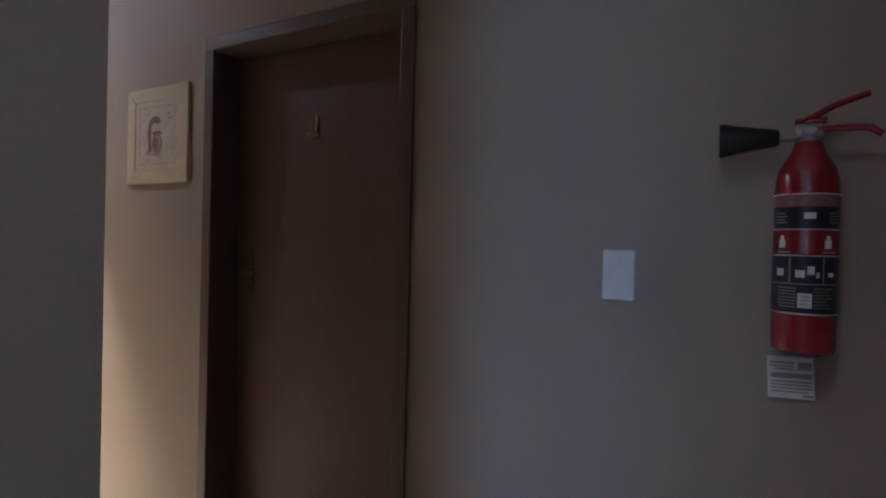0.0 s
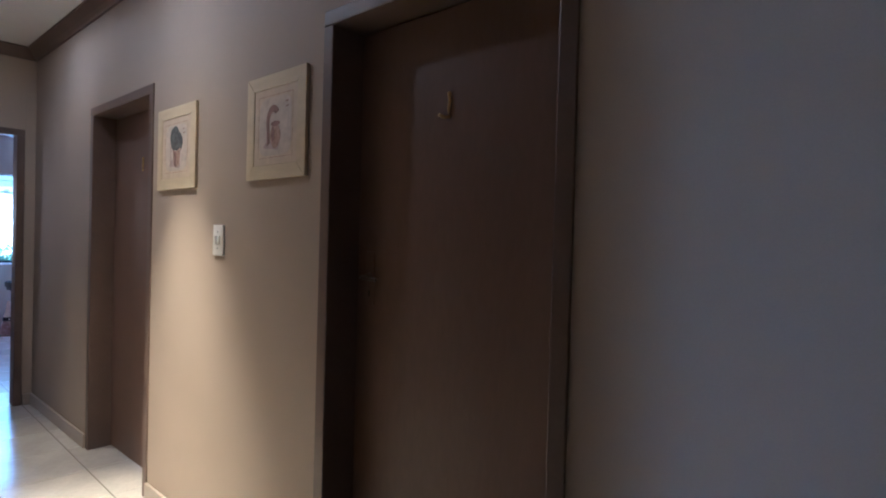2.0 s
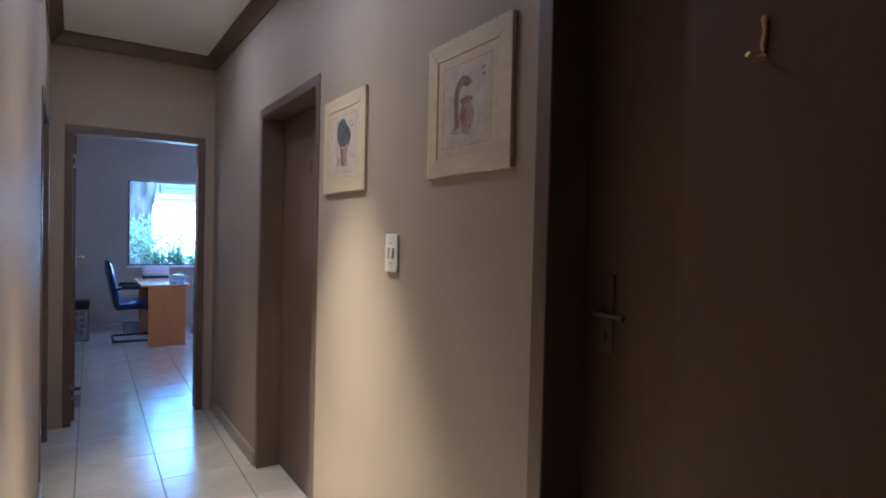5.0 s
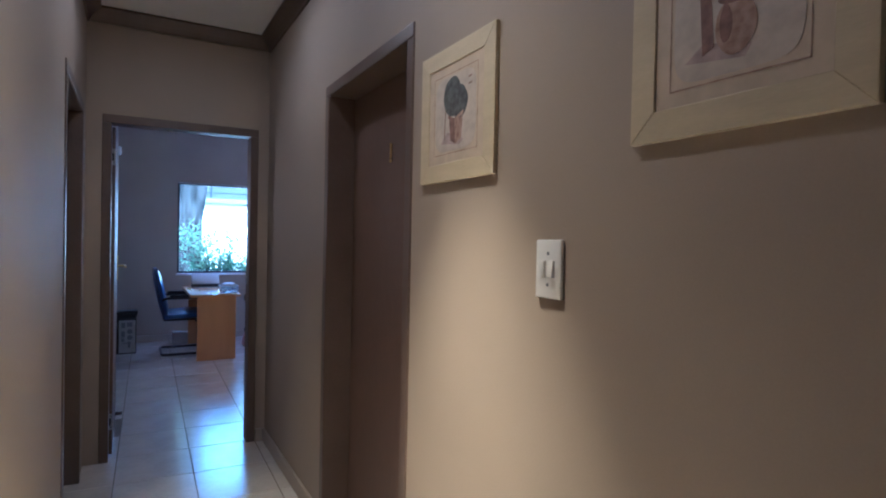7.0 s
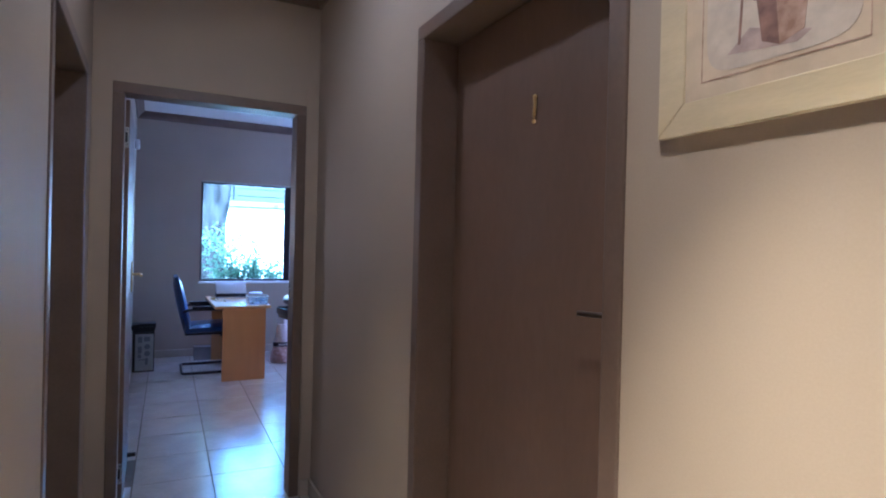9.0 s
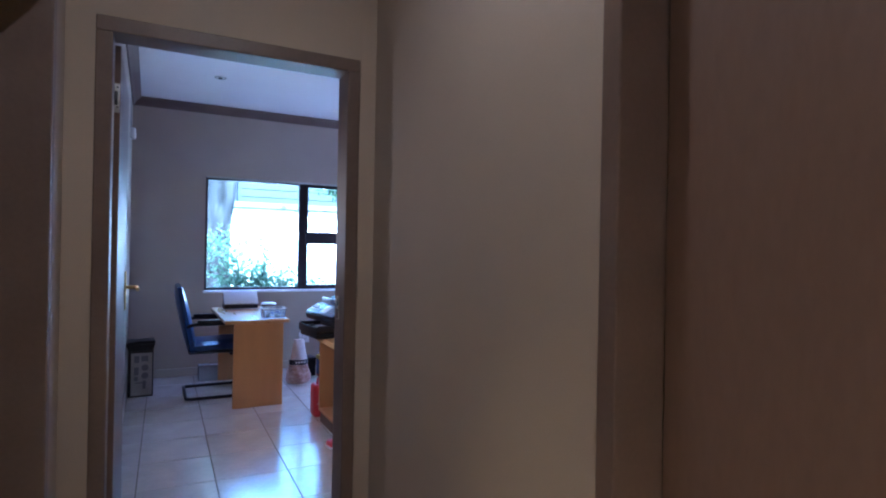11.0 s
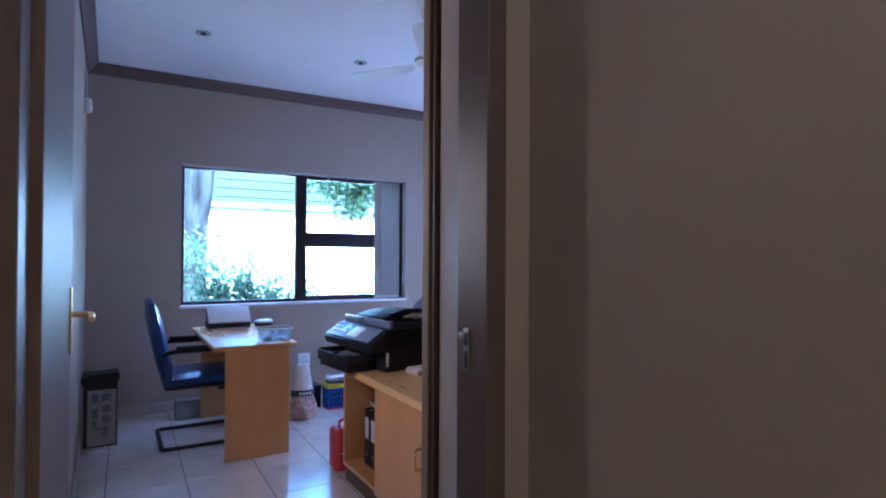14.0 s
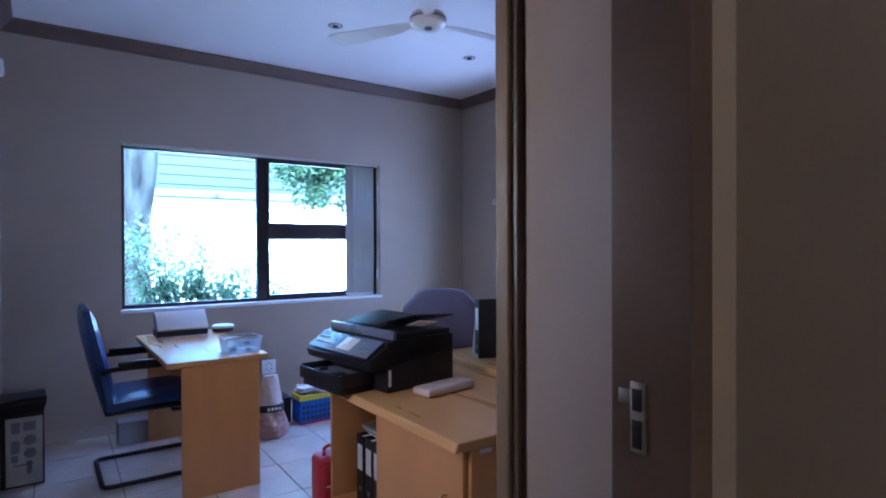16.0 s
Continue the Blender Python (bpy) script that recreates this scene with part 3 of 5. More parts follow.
taper(bm, [(0, 0.02, 3.2), (-0.1, -0.6, 4.1), (0.0, -1.4, 4.8)], [0.17, 0.11, 0.04], 10)
taper(bm, [(0.0, 1.5, 4.3), (0.0, 1.95, 3.5), (0.05, 2.1, 2.75)], [0.05, 0.03, 0.012], 8)
part("limb", bm, BARK, tree)
bm = bmesh.new()
leaves(bm, rng, (0.05, 2.25, 2.55), (0.35, 0.62, 0.40), 1300, 0.10)
leaves(bm, rng, (0.0, 2.6, 2.95), (0.4, 0.8, 0.5), 1200, 0.10)
leaves(bm, rng, (0.1, 2.15, 2.12), (0.25, 0.22, 0.13), 260, 0.09)
leaves(bm, rng, (0.05, 2.75, 2.40), (0.35, 0.55, 0.50), 1500, 0.10)
part("crown", bm, LEAFD, tree, "clusters of small green leaves", smooth=False)

bush = thing("bush", (-5.75, 0.42, -0.125), "light leafy garden bush under the window", "bush")
bm = bmesh.new()
tips = []
for k in range(26):
    ty = -0.62 + 1.60 * k / 25 + rng.uniform(-0.05, 0.05)
    tips.append((rng.uniform(-0.18, 0.2), ty, 1.62 - 0.55 * max(0.0, ty) - 0.10 * abs(ty) + rng.uniform(-0.26, 0.10)))
for tx, ty, tz in tips:
    taper(bm, [(tx * 0.2, 0.05 + ty * 0.15, 0), (tx * 0.6, ty * 0.55, tz * 0.58), (tx, ty, tz)], [0.013, 0.008, 0.002], 6)
part("branch", bm, BARK, bush)
bm = bmesh.new()
leaves(bm, rng, (0, 0.05, 1.00), (0.25, 0.50, 0.20), 620, 0.070)
leaves(bm, rng, (0, 0.30, 0.85), (0.25, 0.55, 0.22), 620, 0.070)
for tx, ty, tz in tips:
    for s in (0.62, 0.74, 0.86, 0.96):
        leaves(bm, rng, (tx * s, ty * (0.55 + 0.45 * (s - 0.58) / 0.42), tz * s), (0.05, 0.06, 0.07), 20, 0.068)
part("crown", bm, LEAF, bush, "small pale green leaves", smooth=False)

low = thing("low_shrub", (-7.3, 3.3, -0.125), "low dark green shrub at the foot of the wall", "bush")
bm = bmesh.new()
taper(bm, [(0, 0, 0), (0, 0.02, 0.3), (0.02, 0, 0.55)], [0.02, 0.014, 0.006], 6)
part("branch", bm, BARK, low)
bm = bmesh.new()
leaves(bm, rng, (0, 0, 0.55), (0.3, 0.6, 0.28), 900, 0.07)
part("crown", bm, LEAFD, low, smooth=False)

# ---------------------------------------------------------------- corridor things


def picture(x0, x1, z0, z1, label, subject):
    t = thing("framed_picture", ((x0 + x1) / 2, 0, (z0 + z1) / 2), label, "picture", "watercolours on the corridor wall")
    w, h, k = (x1 - x0) / 2, (z1 - z0) / 2, 0.052
    flat = Matrix(((1, 0, 0, 0), (0, 0, -1, 0), (0, 1, 0, 0), (0, 0, 0, 1)))

    def bar(outline, depth=0.0135):
        bm = prism(bmesh.new(), outline, flat, depth)
        bmesh.ops.bevel(bm, geom=list(bm.edges), offset=0.0012, segments=1, profile=0.5, affect="EDGES")
        part("frame_bar", bm, CREAM, t, smooth=False)
    bar([(-w, -h), (w, -h), (w - k, -h + k), (-w + k, -h + k)])
    bar([(-w, h), (-w + k, h - k), (w - k, h - k), (w, h)])
    bar([(-w, -h), (-w + k, -h + k), (-w + k, h - k), (-w, h)])
    bar([(w, -h), (w, h), (w - k, h - k), (w - k, -h + k)])
    part("backing", prism(bmesh.new(), [(-w + 0.03, -h + 0.03), (w - 0.03, -h + 0.03), (w - 0.03, h - 0.03), (-w + 0.03, h - 0.03)], flat, 0.006), DARKWOOD, t, smooth=False)
    m2 = Matrix.Translation((0, -0.006, 0)) @ flat
    a, b = w - k + 0.003, h - k + 0.003
    part("print_paper", prism(bmesh.new(), [(-a, -b), (a, -b), (a, b), (-a, b)], m2, 0.004), MOUNT, t, "beige printed sheet", smooth=False)

    def paint(outline, mat, level, name="painted_shape"):
        m3 = Matrix.Translation((0, -0.010 - level * 0.0004, 0)) @ flat
        part(name, prism(bmesh.new(), outline, m3, 0.0004), mat, t, smooth=False)

    def blob(cx, cy, rx, ry, wob, seed, n=26):
        r = random.Random(seed)
        ph = [r.uniform(0, 6.28) for _ in range(3)]
        return [(cx + rx * (1 + wob * math.sin(2 * q + ph[0]) * 0.5 + wob * math.sin(5 * q + ph[1]) * 0.3) * math.cos(q), cy + ry * (1 + wob * math.sin(3 * q + ph[2]) * 0.5) * math.sin(q)) for q in [2 * math.pi * i / n for i in range(n)]]
    # thin ruled border and a pale ground
    a2, b2 = a * 0.78, b * 0.80
    for o in ([(-a2, b2 - 0.002), (a2, b2 - 0.002), (a2, b2), (-a2, b2)], [(-a2, -b2), (a2, -b2), (a2, -b2 + 0.002), (-a2, -b2 + 0.002)],
              [(-a2, -b2), (-a2 + 0.0015, -b2), (-a2 + 0.0015, b2), (-a2, b2)], [(a2 - 0.0015, -b2), (a2, -b2), (a2, b2), (a2 - 0.0015, b2)]):
        paint(o, TERRA, 1, "ruled_line")
    paint([(a2 * 0.93 * math.copysign(abs(math.cos(q)) ** 0.35, math.cos(q)), b2 * 0.93 * math.copysign(abs(math.sin(q)) ** 0.35, math.sin(q))) for q in [2 * math.pi * (i + 0.5) / 32 for i in range(32)]], WASH, 1)
    if subject == "topiary":
        paint([(-0.075, -0.082), (0.03, -0.094), (0.05, -0.082), (-0.04, -0.052)], SHADE, 2)
        paint(blob(-0.014, 0.046, 0.050, 0.056, 0.08, 5), LEAFY, 3)
        paint(blob(0.026, 0.024, 0.044, 0.046, 0.08, 7), LEAFY, 3.5)
        paint([(-0.058, -0.072), (-0.054, -0.072), (-0.050, 0.012), (-0.054, 0.012)], TERRAD, 2.5)
        paint([(-0.030, -0.014), (0.000, -0.026), (0.006, -0.090), (-0.020, -0.078)], TERRAD, 3)
        paint([(0.000, -0.026), (0.046, -0.012), (0.040, -0.078), (0.006, -0.090)], TERRA, 3)
        paint([(-0.034, -0.004), (0.000, -0.018), (0.000, -0.028), (-0.034, -0.014)], TERRAD, 4)
        paint([(0.000, -0.018), (0.050, -0.002), (0.050, -0.013), (0.000, -0.028)], TERRA, 4)
    else:
        paint([(-0.085, -0.075), (0.02, -0.088), (0.03, -0.070), (-0.05, -0.05)], SHADE, 2)
        arch = [(-0.052 + 0.0, -0.07)] + [(-0.012 + 0.046 * math.cos(q), 0.02 + 0.058 * math.sin(q)) for q in [math.pi * (1 - i / 10) for i in range(9)]] + [(-0.012 + 0.026 * math.cos(q), 0.015 + 0.036 * math.sin(q)) for q in [math.pi * (i / 10) for i in range(3, 11)]] + [(-0.032, -0.06)]
        paint(arch, TERRAD, 3)
        paint(blob(0.004, -0.036, 0.034, 0.044, 0.06, 9), TERRA, 4)
        paint(blob(0.004, 0.008, 0.030, 0.010, 0.04, 2), TERRAD, 5)
        paint(blob(-0.012, -0.03, 0.010, 0.03, 0.1, 4), TERRAD, 5)
    for q in range(2):
        paint([(a2 * 0.62, b2 * (0.72 - 0.16 * q)), (a2 * 0.76, b2 * (0.74 - 0.16 * q)), (a2 * 0.76, b2 * (0.70 - 0.16 * q)), (a2 * 0.62, b2 * (0.68 - 0.16 * q))], TERRAD, 4, "signature_mark")
    return t


picture(3.190, 3.580, 1.553, 1.938, "cream wooden frame with a watercolour of an urn", "urn")
picture(2.338, 2.746, 1.547, 1.931, "cream wooden frame with a watercolour of potted topiary", "topiary")

# light switch
sw = thing("light_switch", (2.9635, 0, 1.319), "white two-gang light switch on the taupe wall", "switch")
part("cover_plate", boxed(-0.0425, 0.0425, -0.010, 0.0, -0.064, 0.064, 0.004, 3), WHITEP, sw)
for sx in (-0.0135, 0.0135):
    bm = boxed(-0.0085, 0.0085, -0.006, 0.004, -0.018, 0.018, 0.0015)
    bmesh.ops.transform(bm, matrix=pose(sx, -0.011, 0, 8 if sx < 0 else -8), verts=bm.verts)
    part("rocker", bm, WHITEP, sw)
for sz in (-0.034, 0.034):
    part("screw", rod(bmesh.new(), (0, -0.009, sz), (0, -0.0108, sz), 0.0042, seg=14), GREYP, sw)

# blank plate
bp = thing("blank_plate", (5.211, 0, 1.274), "plain white blanking plate on the taupe wall", "wall plate")
part("cover_plate", boxed(-0.0385, 0.0385, -0.009, 0.0, -0.061, 0.061, 0.006, 3), WHITEP, bp)
part("raised_rim", boxed(-0.030, 0.030, -0.0105, -0.008, 0.040, 0.052, 0.002), WHITEP, bp)
part("small_lens", lathe(bmesh.new(), [(0.007, 0), (0.006, 0.002), (0.003, 0.003)], 16, (0.0, -0.0085, 0.030), Matrix.Rotation(radians(90), 4, "X")), WHITEP, bp)

# fire extinguisher
ex = thing("fire_extinguisher", (5.587, -0.075, 1.142), "red carbon dioxide fire extinguisher with a black horn on its bracket", "extinguisher")
R = 0.0555
part("cylinder", lathe(bmesh.new(), [(R * 0.8, 0.0), (R * 0.96, 0.006), (R, 0.02), (R, 0.322), (R * 0.98, 0.340), (R * 0.91, 0.357), (R * 0.78, 0.373), (R * 0.62, 0.387), (R * 0.51, 0.399), (R * 0.45, 0.411), (0.022, 0.416)], 40), REDP, ex)
part("neck_ring", lathe(bmesh.new(), [(0.021, 0.412), (0.021, 0.424), (0.017, 0.426)], 24), STEEL, ex)


def wrap(name, t0, t1, z0, z1, mat, lift=0.0006, n=14):
    """A thin curved label on the cylinder; angles in degrees from the front."""
    bm = bmesh.new()
    rows = []
    for k in range(n + 1):
        q = radians(-90 + t0 + (t1 - t0) * k / n)
        rows.append([bm.verts.new((r * math.cos(q), r * math.sin(q), z)) for r, z in ((R + lift, z0), (R + lift, z1), (R - 0.001, z1), (R - 0.001, z0))])
    for a, b in zip(rows, rows[1:]):
        for i in range(4):
            bm.faces.new((a[i], b[i], b[(i + 1) % 4], a[(i + 1) % 4]))
    bm.faces.new(rows[0])
    bm.faces.new(list(reversed(rows[-1])))
    return part(name, bm, mat, ex)


wrap("label_band", -125, 125, 0.082, 0.190, NAVY, n=36)
wrap("label_band", -125, 125, 0.244, 0.284, NAVY, n=36)
wrap("label_band", -125, 125, 0.286, 0.306, TERRAD, n=36)
for z in (0.079, 0.1905, 0.241, 0.3085):
    wrap("white_line", -125, 125, z, z + 0.0022, PAPER, 0.0009, 36)
wrap("label_box", -14, 26, 0.252, 0.278, NAVY, 0.0009)
wrap("rating_mark", -6, 14, 0.262, 0.274, PAPER, 0.0013)
for t0 in (-62, 38):
    for q in range(4):
        wrap("text_line", t0, t0 + 26 - 4 * (q % 2), 0.254 + 0.006 * q, 0.2562 + 0.006 * q, INK, 0.0010)
for t0 in (-52, 32):
    wrap("pictogram", t0, t0 + 13, 0.206, 0.222, PAPER, 0.0010)
    wrap("pictogram", t0 + 3, t0 + 10, 0.222, 0.230, PAPER, 0.0010)
    wrap("text_line", t0 - 4, t0 + 24, 0.197, 0.1995, INK, 0.0010)
for t0, t1 in ((-70, -30), (-26, 28), (32, 70)):
    wrap("instruction_panel", t0, t1, 0.140, 0.186, NAVY, 0.0010)
for t0 in (-28, 30):
    wrap("divider", t0 - 1.2, t0 + 1.2, 0.138, 0.188, INK, 0.0014, 3)
wrap("divider", -90, 90, 0.1365, 0.1385, INK, 0.0013, 30)
for t0, z0, t1, z1 in ((-56, 0.152, -40, 0.166), (-18, 0.150, -2, 0.164), (2, 0.156, 14, 0.172), (17, 0.150, 23, 0.160), (40, 0.152, 52, 0.160)):
    wrap("pictogram", t0, t1, z0, z1, PAPER, 0.0014, 5)
for q in range(7):
    wrap("text_line", -52, -16, 0.092 + 0.006 * q, 0.0940 + 0.006 * q, INK, 0.0010)
    wrap("text_line", 14, 50 - 5 * (q % 3), 0.092 + 0.006 * q, 0.0940 + 0.006 * q, INK, 0.0010)
wrap("white_panel", -13, 11, 0.092, 0.120, PAPER, 0.0013)
for q in range(3):
    wrap("text_line", -8, 7, 0.098 + 0.007 * q, 0.1005 + 0.007 * q, INK, 0.0018, 5)
# valve, levers, horn
bm = lathe(bmesh.new(), [(0.013, 0.42), (0.018, 0.43), (0.018, 0.455), (0.012, 0.462)], 20)
box(bm, -0.022, 0.024, -0.012, 0.012, 0.436, 0.462, 0.003)
part("valve", bm, STEEL, ex, "nickel valve body")
part("gauge_nut", rod(bmesh.new(), (0.004, -0.012, 0.446), (0.004, -0.026, 0.446), 0.010, 0.008, 12), STEEL, ex)
bm = bmesh.new()
for s in (-0.009, 0.009):
    tube(bm, rounded([(-0.022, s, 0.464), (0.004, s, 0.474), (0.040, s * 0.9, 0.496), (0.096, s * 0.7, 0.514)], 0.02), 0.005, 8)
box(bm, -0.024, 0.030, -0.012, 0.012, 0.462, 0.474, 0.003)
part("squeeze_lever", bm, REDP, ex, "red squeeze lever")
bm = bmesh.new()
for s in (-0.009, 0.009):
    tube(bm, rounded([(0.014, s, 0.450), (0.060, s, 0.452), (0.104, s * 0.8, 0.449), (0.116, s * 0.7, 0.436)], 0.02), 0.005, 8)
box(bm, 0.020, 0.104, -0.010, 0.010, 0.4475, 0.4525, 0.002)
part("carry_handle", bm, REDP, ex, "red carrying handle")
hm = Matrix.Rotation(radians(-90), 4, "Y")
part("horn_joint", lathe(bmesh.new(), [(0.007, 0.018), (0.0085, 0.022), (0.0085, 0.056), (0.007, 0.060)], 20, (0, 0, 0.4385), hm), STEEL, ex, "chromed swivel joint")
part("horn", lathe(bmesh.new(), [(0.014, 0.050), (0.018, 0.056), (0.022, 0.085), (0.029, 0.125), (0.035, 0.152), (0.035, 0.158), (0.031, 0.158), (0.020, 0.09)], 30, (0, 0, 0.4385), Matrix.Rotation(radians(-90), 4, "Y") @ Matrix.Rotation(radians(2), 4, "X")), BLACK, ex, "black plastic discharge horn")
part("wall_bracket", boxed(-0.02, 0.02, 0.050, 0.075, 0.30, 0.40, 0.002), GREYP, ex)
part("bracket_foot", boxed(-0.035, 0.035, 0.020, 0.075, -0.012, 0.001, 0.002), GREYP, ex)

for piece in ex.children:
    if piece.name.split(".")[0] in ("valve", "gauge_nut", "squeeze_lever", "carry_handle", "horn_joint", "horn", "neck_ring"):
        piece.location.z = -0.011

tag = thing("inspection_card", (5.571, -0.004, 1.076), "white printed service card on the wall under the extinguisher", "card")
bm = boxed(-0.042, 0.042, -0.010, 0.004, -0.043, 0.043, 0.001)
bmesh.ops.transform(bm, matrix=Matrix.Rotation(radians(-3), 4, "Y"), verts=bm.verts)
part("card", bm, PAPER, tag, smooth=False)
for q, (x0, x1, z0, z1) in enumerate([(-0.036, 0.008, 0.030, 0.034), (-0.036, 0.006, 0.023, 0.026), (-0.028, 0.006, 0.017, 0.020), (0.014, 0.038, 0.018, 0.034), (-0.036, 0.038, 0.000, 0.010), (-0.036, 0.038, -0.009, -0.006), (-0.036, 0.036, -0.016, -0.013), (-0.036, 0.038, -0.023, -0.020), (-0.036, 0.03, -0.030, -0.027), (0.02, 0.04, -0.038, -0.034)]):
    bm = boxed(x0, x1, -0.0108, -0.0095, z0, z1)
    bmesh.ops.transform(bm, matrix=Matrix.Rotation(radians(-3), 4, "Y"), verts=bm.verts)
    part("text_line", bm, INK, tag, smooth=False)


def downlight(x, y, z, lit, label):
    t = thing("downlight", (x, y, z), label, "downlight", "lit corridor downlights" if lit else "unlit office downlights")
    bm = bmesh.new()
    prof = [(0.036, 0.004), (0.036, -0.004), (0.040, -0.006), (0.048, -0.004), (0.050, 0.0), (0.050, 0.004)]
    n = 32
    rings = [[bm.verts.new((r * math.cos(2 * math.pi * k / n), r * math.sin(2 * math.pi * k / n), zz)) for k in range(n)] for r, zz in prof]
    for a, b in zip(rings, rings[1:] + rings[:1]):
        for k in range(n):
            bm.faces.new((a[k], a[(k + 1) % n], b[(k + 1) % n], b[k]))
    part("trim_ring", bm, STEEL, t, "dull metal ring")
    part("lens", lathe(bmesh.new(), [(0.0355, 0.0), (0.0355, -0.002), (0.02, -0.0035), (0.004, -0.004)], 24), LAMPON if lit else LENS, t)
    if not lit:
        part("lamp_cap", lathe(bmesh.new(), [(0.02, -0.003), (0.018, -0.012), (0.006, -0.014)], 18), BLACK, t)


# the fitting at x 5.35 goes with the added, unseen foyer lamp
for lx, ly in ((1.12, -0.52), (2.66, -0.52), (5.35, -2.0)):
    downlight(lx, ly, H, True, "lit recessed halogen downlight in the corridor ceiling")
for lx, ly in ((-3.12, 0.86), (-3.12, 2.00), (-3.12, -0.275), (-2.04, -0.28), (-2.04, 2.00)):
    downlight(lx, ly, HO, False, "unlit recessed downlight in the office ceiling")

# ---------------------------------------------------------------- office things
dk = thing("desk", (-3.24, 0.035, 0), "small beech laminate desk against the office window", "desk")
part("desktop", boxed(-0.70, 0.46, -0.275, 0.25, 0.700, 0.730, 0.006, 3), WOODX, dk, "pale beech laminate top")
part("end_panel", boxed(0.430, 0.452, -0.203, 0.20, 0.0, 0.700, 0.002), WOOD, dk)
part("end_panel", boxed(-0.692, -0.670, -0.203, 0.20, 0.0, 0.700, 0.002), WOOD, dk)
part("back_panel", boxed(-0.670, 0.430, 0.14, 0.158, 0.32, 0.700, 0.002), WOOD, dk)

# cantilever visitor chair, facing the desk (+y)
ch = thing("office_chair", (-3.415, -0.26, 0), "blue leather armchair on a black cantilever frame at the desk", "chair")


def pad(w, l, t, bulge, mat, m, name, label="", rounding=0.0):
    bm = bmesh.new()
    box(bm, -w / 2, w / 2, -l / 2, l / 2, -t / 2, t / 2)
    bmesh.ops.subdivide_edges(bm, edges=list(bm.edges), cuts=7, use_grid_fill=True)
    for v in bm.verts:
        u, s = 2 * v.co.x / w, 2 * v.co.y / l
        k = (1 - abs(u) ** 3) * (1 - abs(s) ** 3)
        v.co.z += math.copysign(bulge * k, v.co.z) if abs(v.co.z) > t * 0.2 else 0
        edge = max(abs(u), abs(s))
        if edge > 0.8 and abs(v.co.z) > t * 0.3:
            v.co.z *= 1 - 0.45 * ((edge - 0.8) / 0.2) ** 2
        v.co.x *= 1 - rounding * s ** 4
        v.co.y *= 1 - rounding * u ** 4
        if abs(u) > 0.9 and abs(s) > 0.9:
            v.co.x *= 0.95
            v.co.y *= 0.97
    bmesh.ops.transform(bm, matrix=m, verts=bm.verts)
    return part(name, bm, mat, ch, label)


pad(0.48, 0.47, 0.075, 0.016, LEATHER, pose(0, 0.01, 0.455, 2), "seat", "blue leather seat cushion")
pad(0.47, 0.60, 0.060, 0.018, LEATHER, pose(0, -0.245, 0.70, 102), "backrest", "tall blue leather back")
part("seat_shell", boxed(-0.225, 0.225, -0.22, 0.23, 0.400, 0.420, 0.008), SATIN, ch)
for s in (-1, 1):
    x = s * 0.255
    bm = tube(bmesh.new(), rounded([(s * 0.20, -0.235, 0.022), (x, -0.235, 0.022), (x, 0.30, 0.022), (x, 0.26, 0.662), (x, -0.20, 0.662), (x * 0.9, -0.235, 0.64)], 0.05, 6), 0.0135, 12)
    part("side_frame", bm, SATIN, ch, "black steel tube")
    part("armrest", boxed(x - 0.024, x + 0.024, -0.16, 0.20, 0.674, 0.700, 0.010, 3), SATIN, ch, "black padded arm")
part("rear_bar", rod(bmesh.new(), (-0.21, -0.235, 0.022), (0.21, -0.235, 0.022), 0.0135), SATIN, ch)
part("seat_bar", rod(bmesh.new(), (-0.255, 0.12, 0.395), (0.255, 0.12, 0.395), 0.012), SATIN, ch)
for s in (-1, 1):
    part("seat_bracket", rod(bmesh.new(), (s * 0.255, 0.268, 0.395), (s * 0.255, 0.12, 0.395), 0.011), SATIN, ch)

# printed carton used as a bin
bn = thing("waste_bin", (-3.62, -0.85, 0), "tall printed waste bin with a black liner beside the wall", "bin")
body = bmesh.new()
prism(body, [(-0.10, -0.10), (0.10, -0.10), (0.10, 0.10), (-0.10, 0.10)], Matrix.Rotation(radians(90), 4, "Z"), 0.40)
part("body", body, BLACK, bn, smooth=False)
part("printed_front", boxed(0.100, 0.1025, -0.075, 0.092, 0.01, 0.385, 0.001), CARD, bn, "pale printed front", smooth=False)
for (y0, z0, r) in ((0.035, 0.255, 0.028), (0.035, 0.185, 0.028)):
    bm = lathe(bmesh.new(), [(r, 0), (r, 0.001), (r * 0.6, 0.001)], 20, (0.1024, y0, z0), Matrix.Rotation(radians(90), 4, "Y"))
    part("printed_shape", bm, GREYP, bn, smooth=False)
for y0, y1, z0, z1 in ((0.005, 0.06, 0.31, 0.36), (-0.05, -0.01, 0.30, 0.36), (-0.05, -0.015, 0.19, 0.26), (-0.045, 0.05, 0.118, 0.128), (0.018, 0.042, 0.07, 0.14), (-0.05, -0.02, 0.14, 0.18)):
    part("printed_shape", boxed(0.1022, 0.1034, y0, y1, z0, z1, 0.0003), GREYP, bn, smooth=False)
lid = bmesh.new()
box(lid, -0.11, 0.11, -0.10, 0.10, 0.395, 0.412, 0.006)
box(lid, -0.118, 0.118, -0.112, 0.112, 0.455, 0.475, 0.008)
part("rim", lid, BLACK, bn)
lin = bmesh.new()
rr = random.Random(4)
ring0 = [(0.105 * sx, 0.098 * sy) for sx, sy in ((-1, -1), (0, -1), (1, -1), (1, 0), (1, 1), (0, 1), (-1, 1), (-1, 0))]
levels = [(0.405, 1.0), (0.43, 1.06), (0.465, 1.12), (0.49, 1.10)]
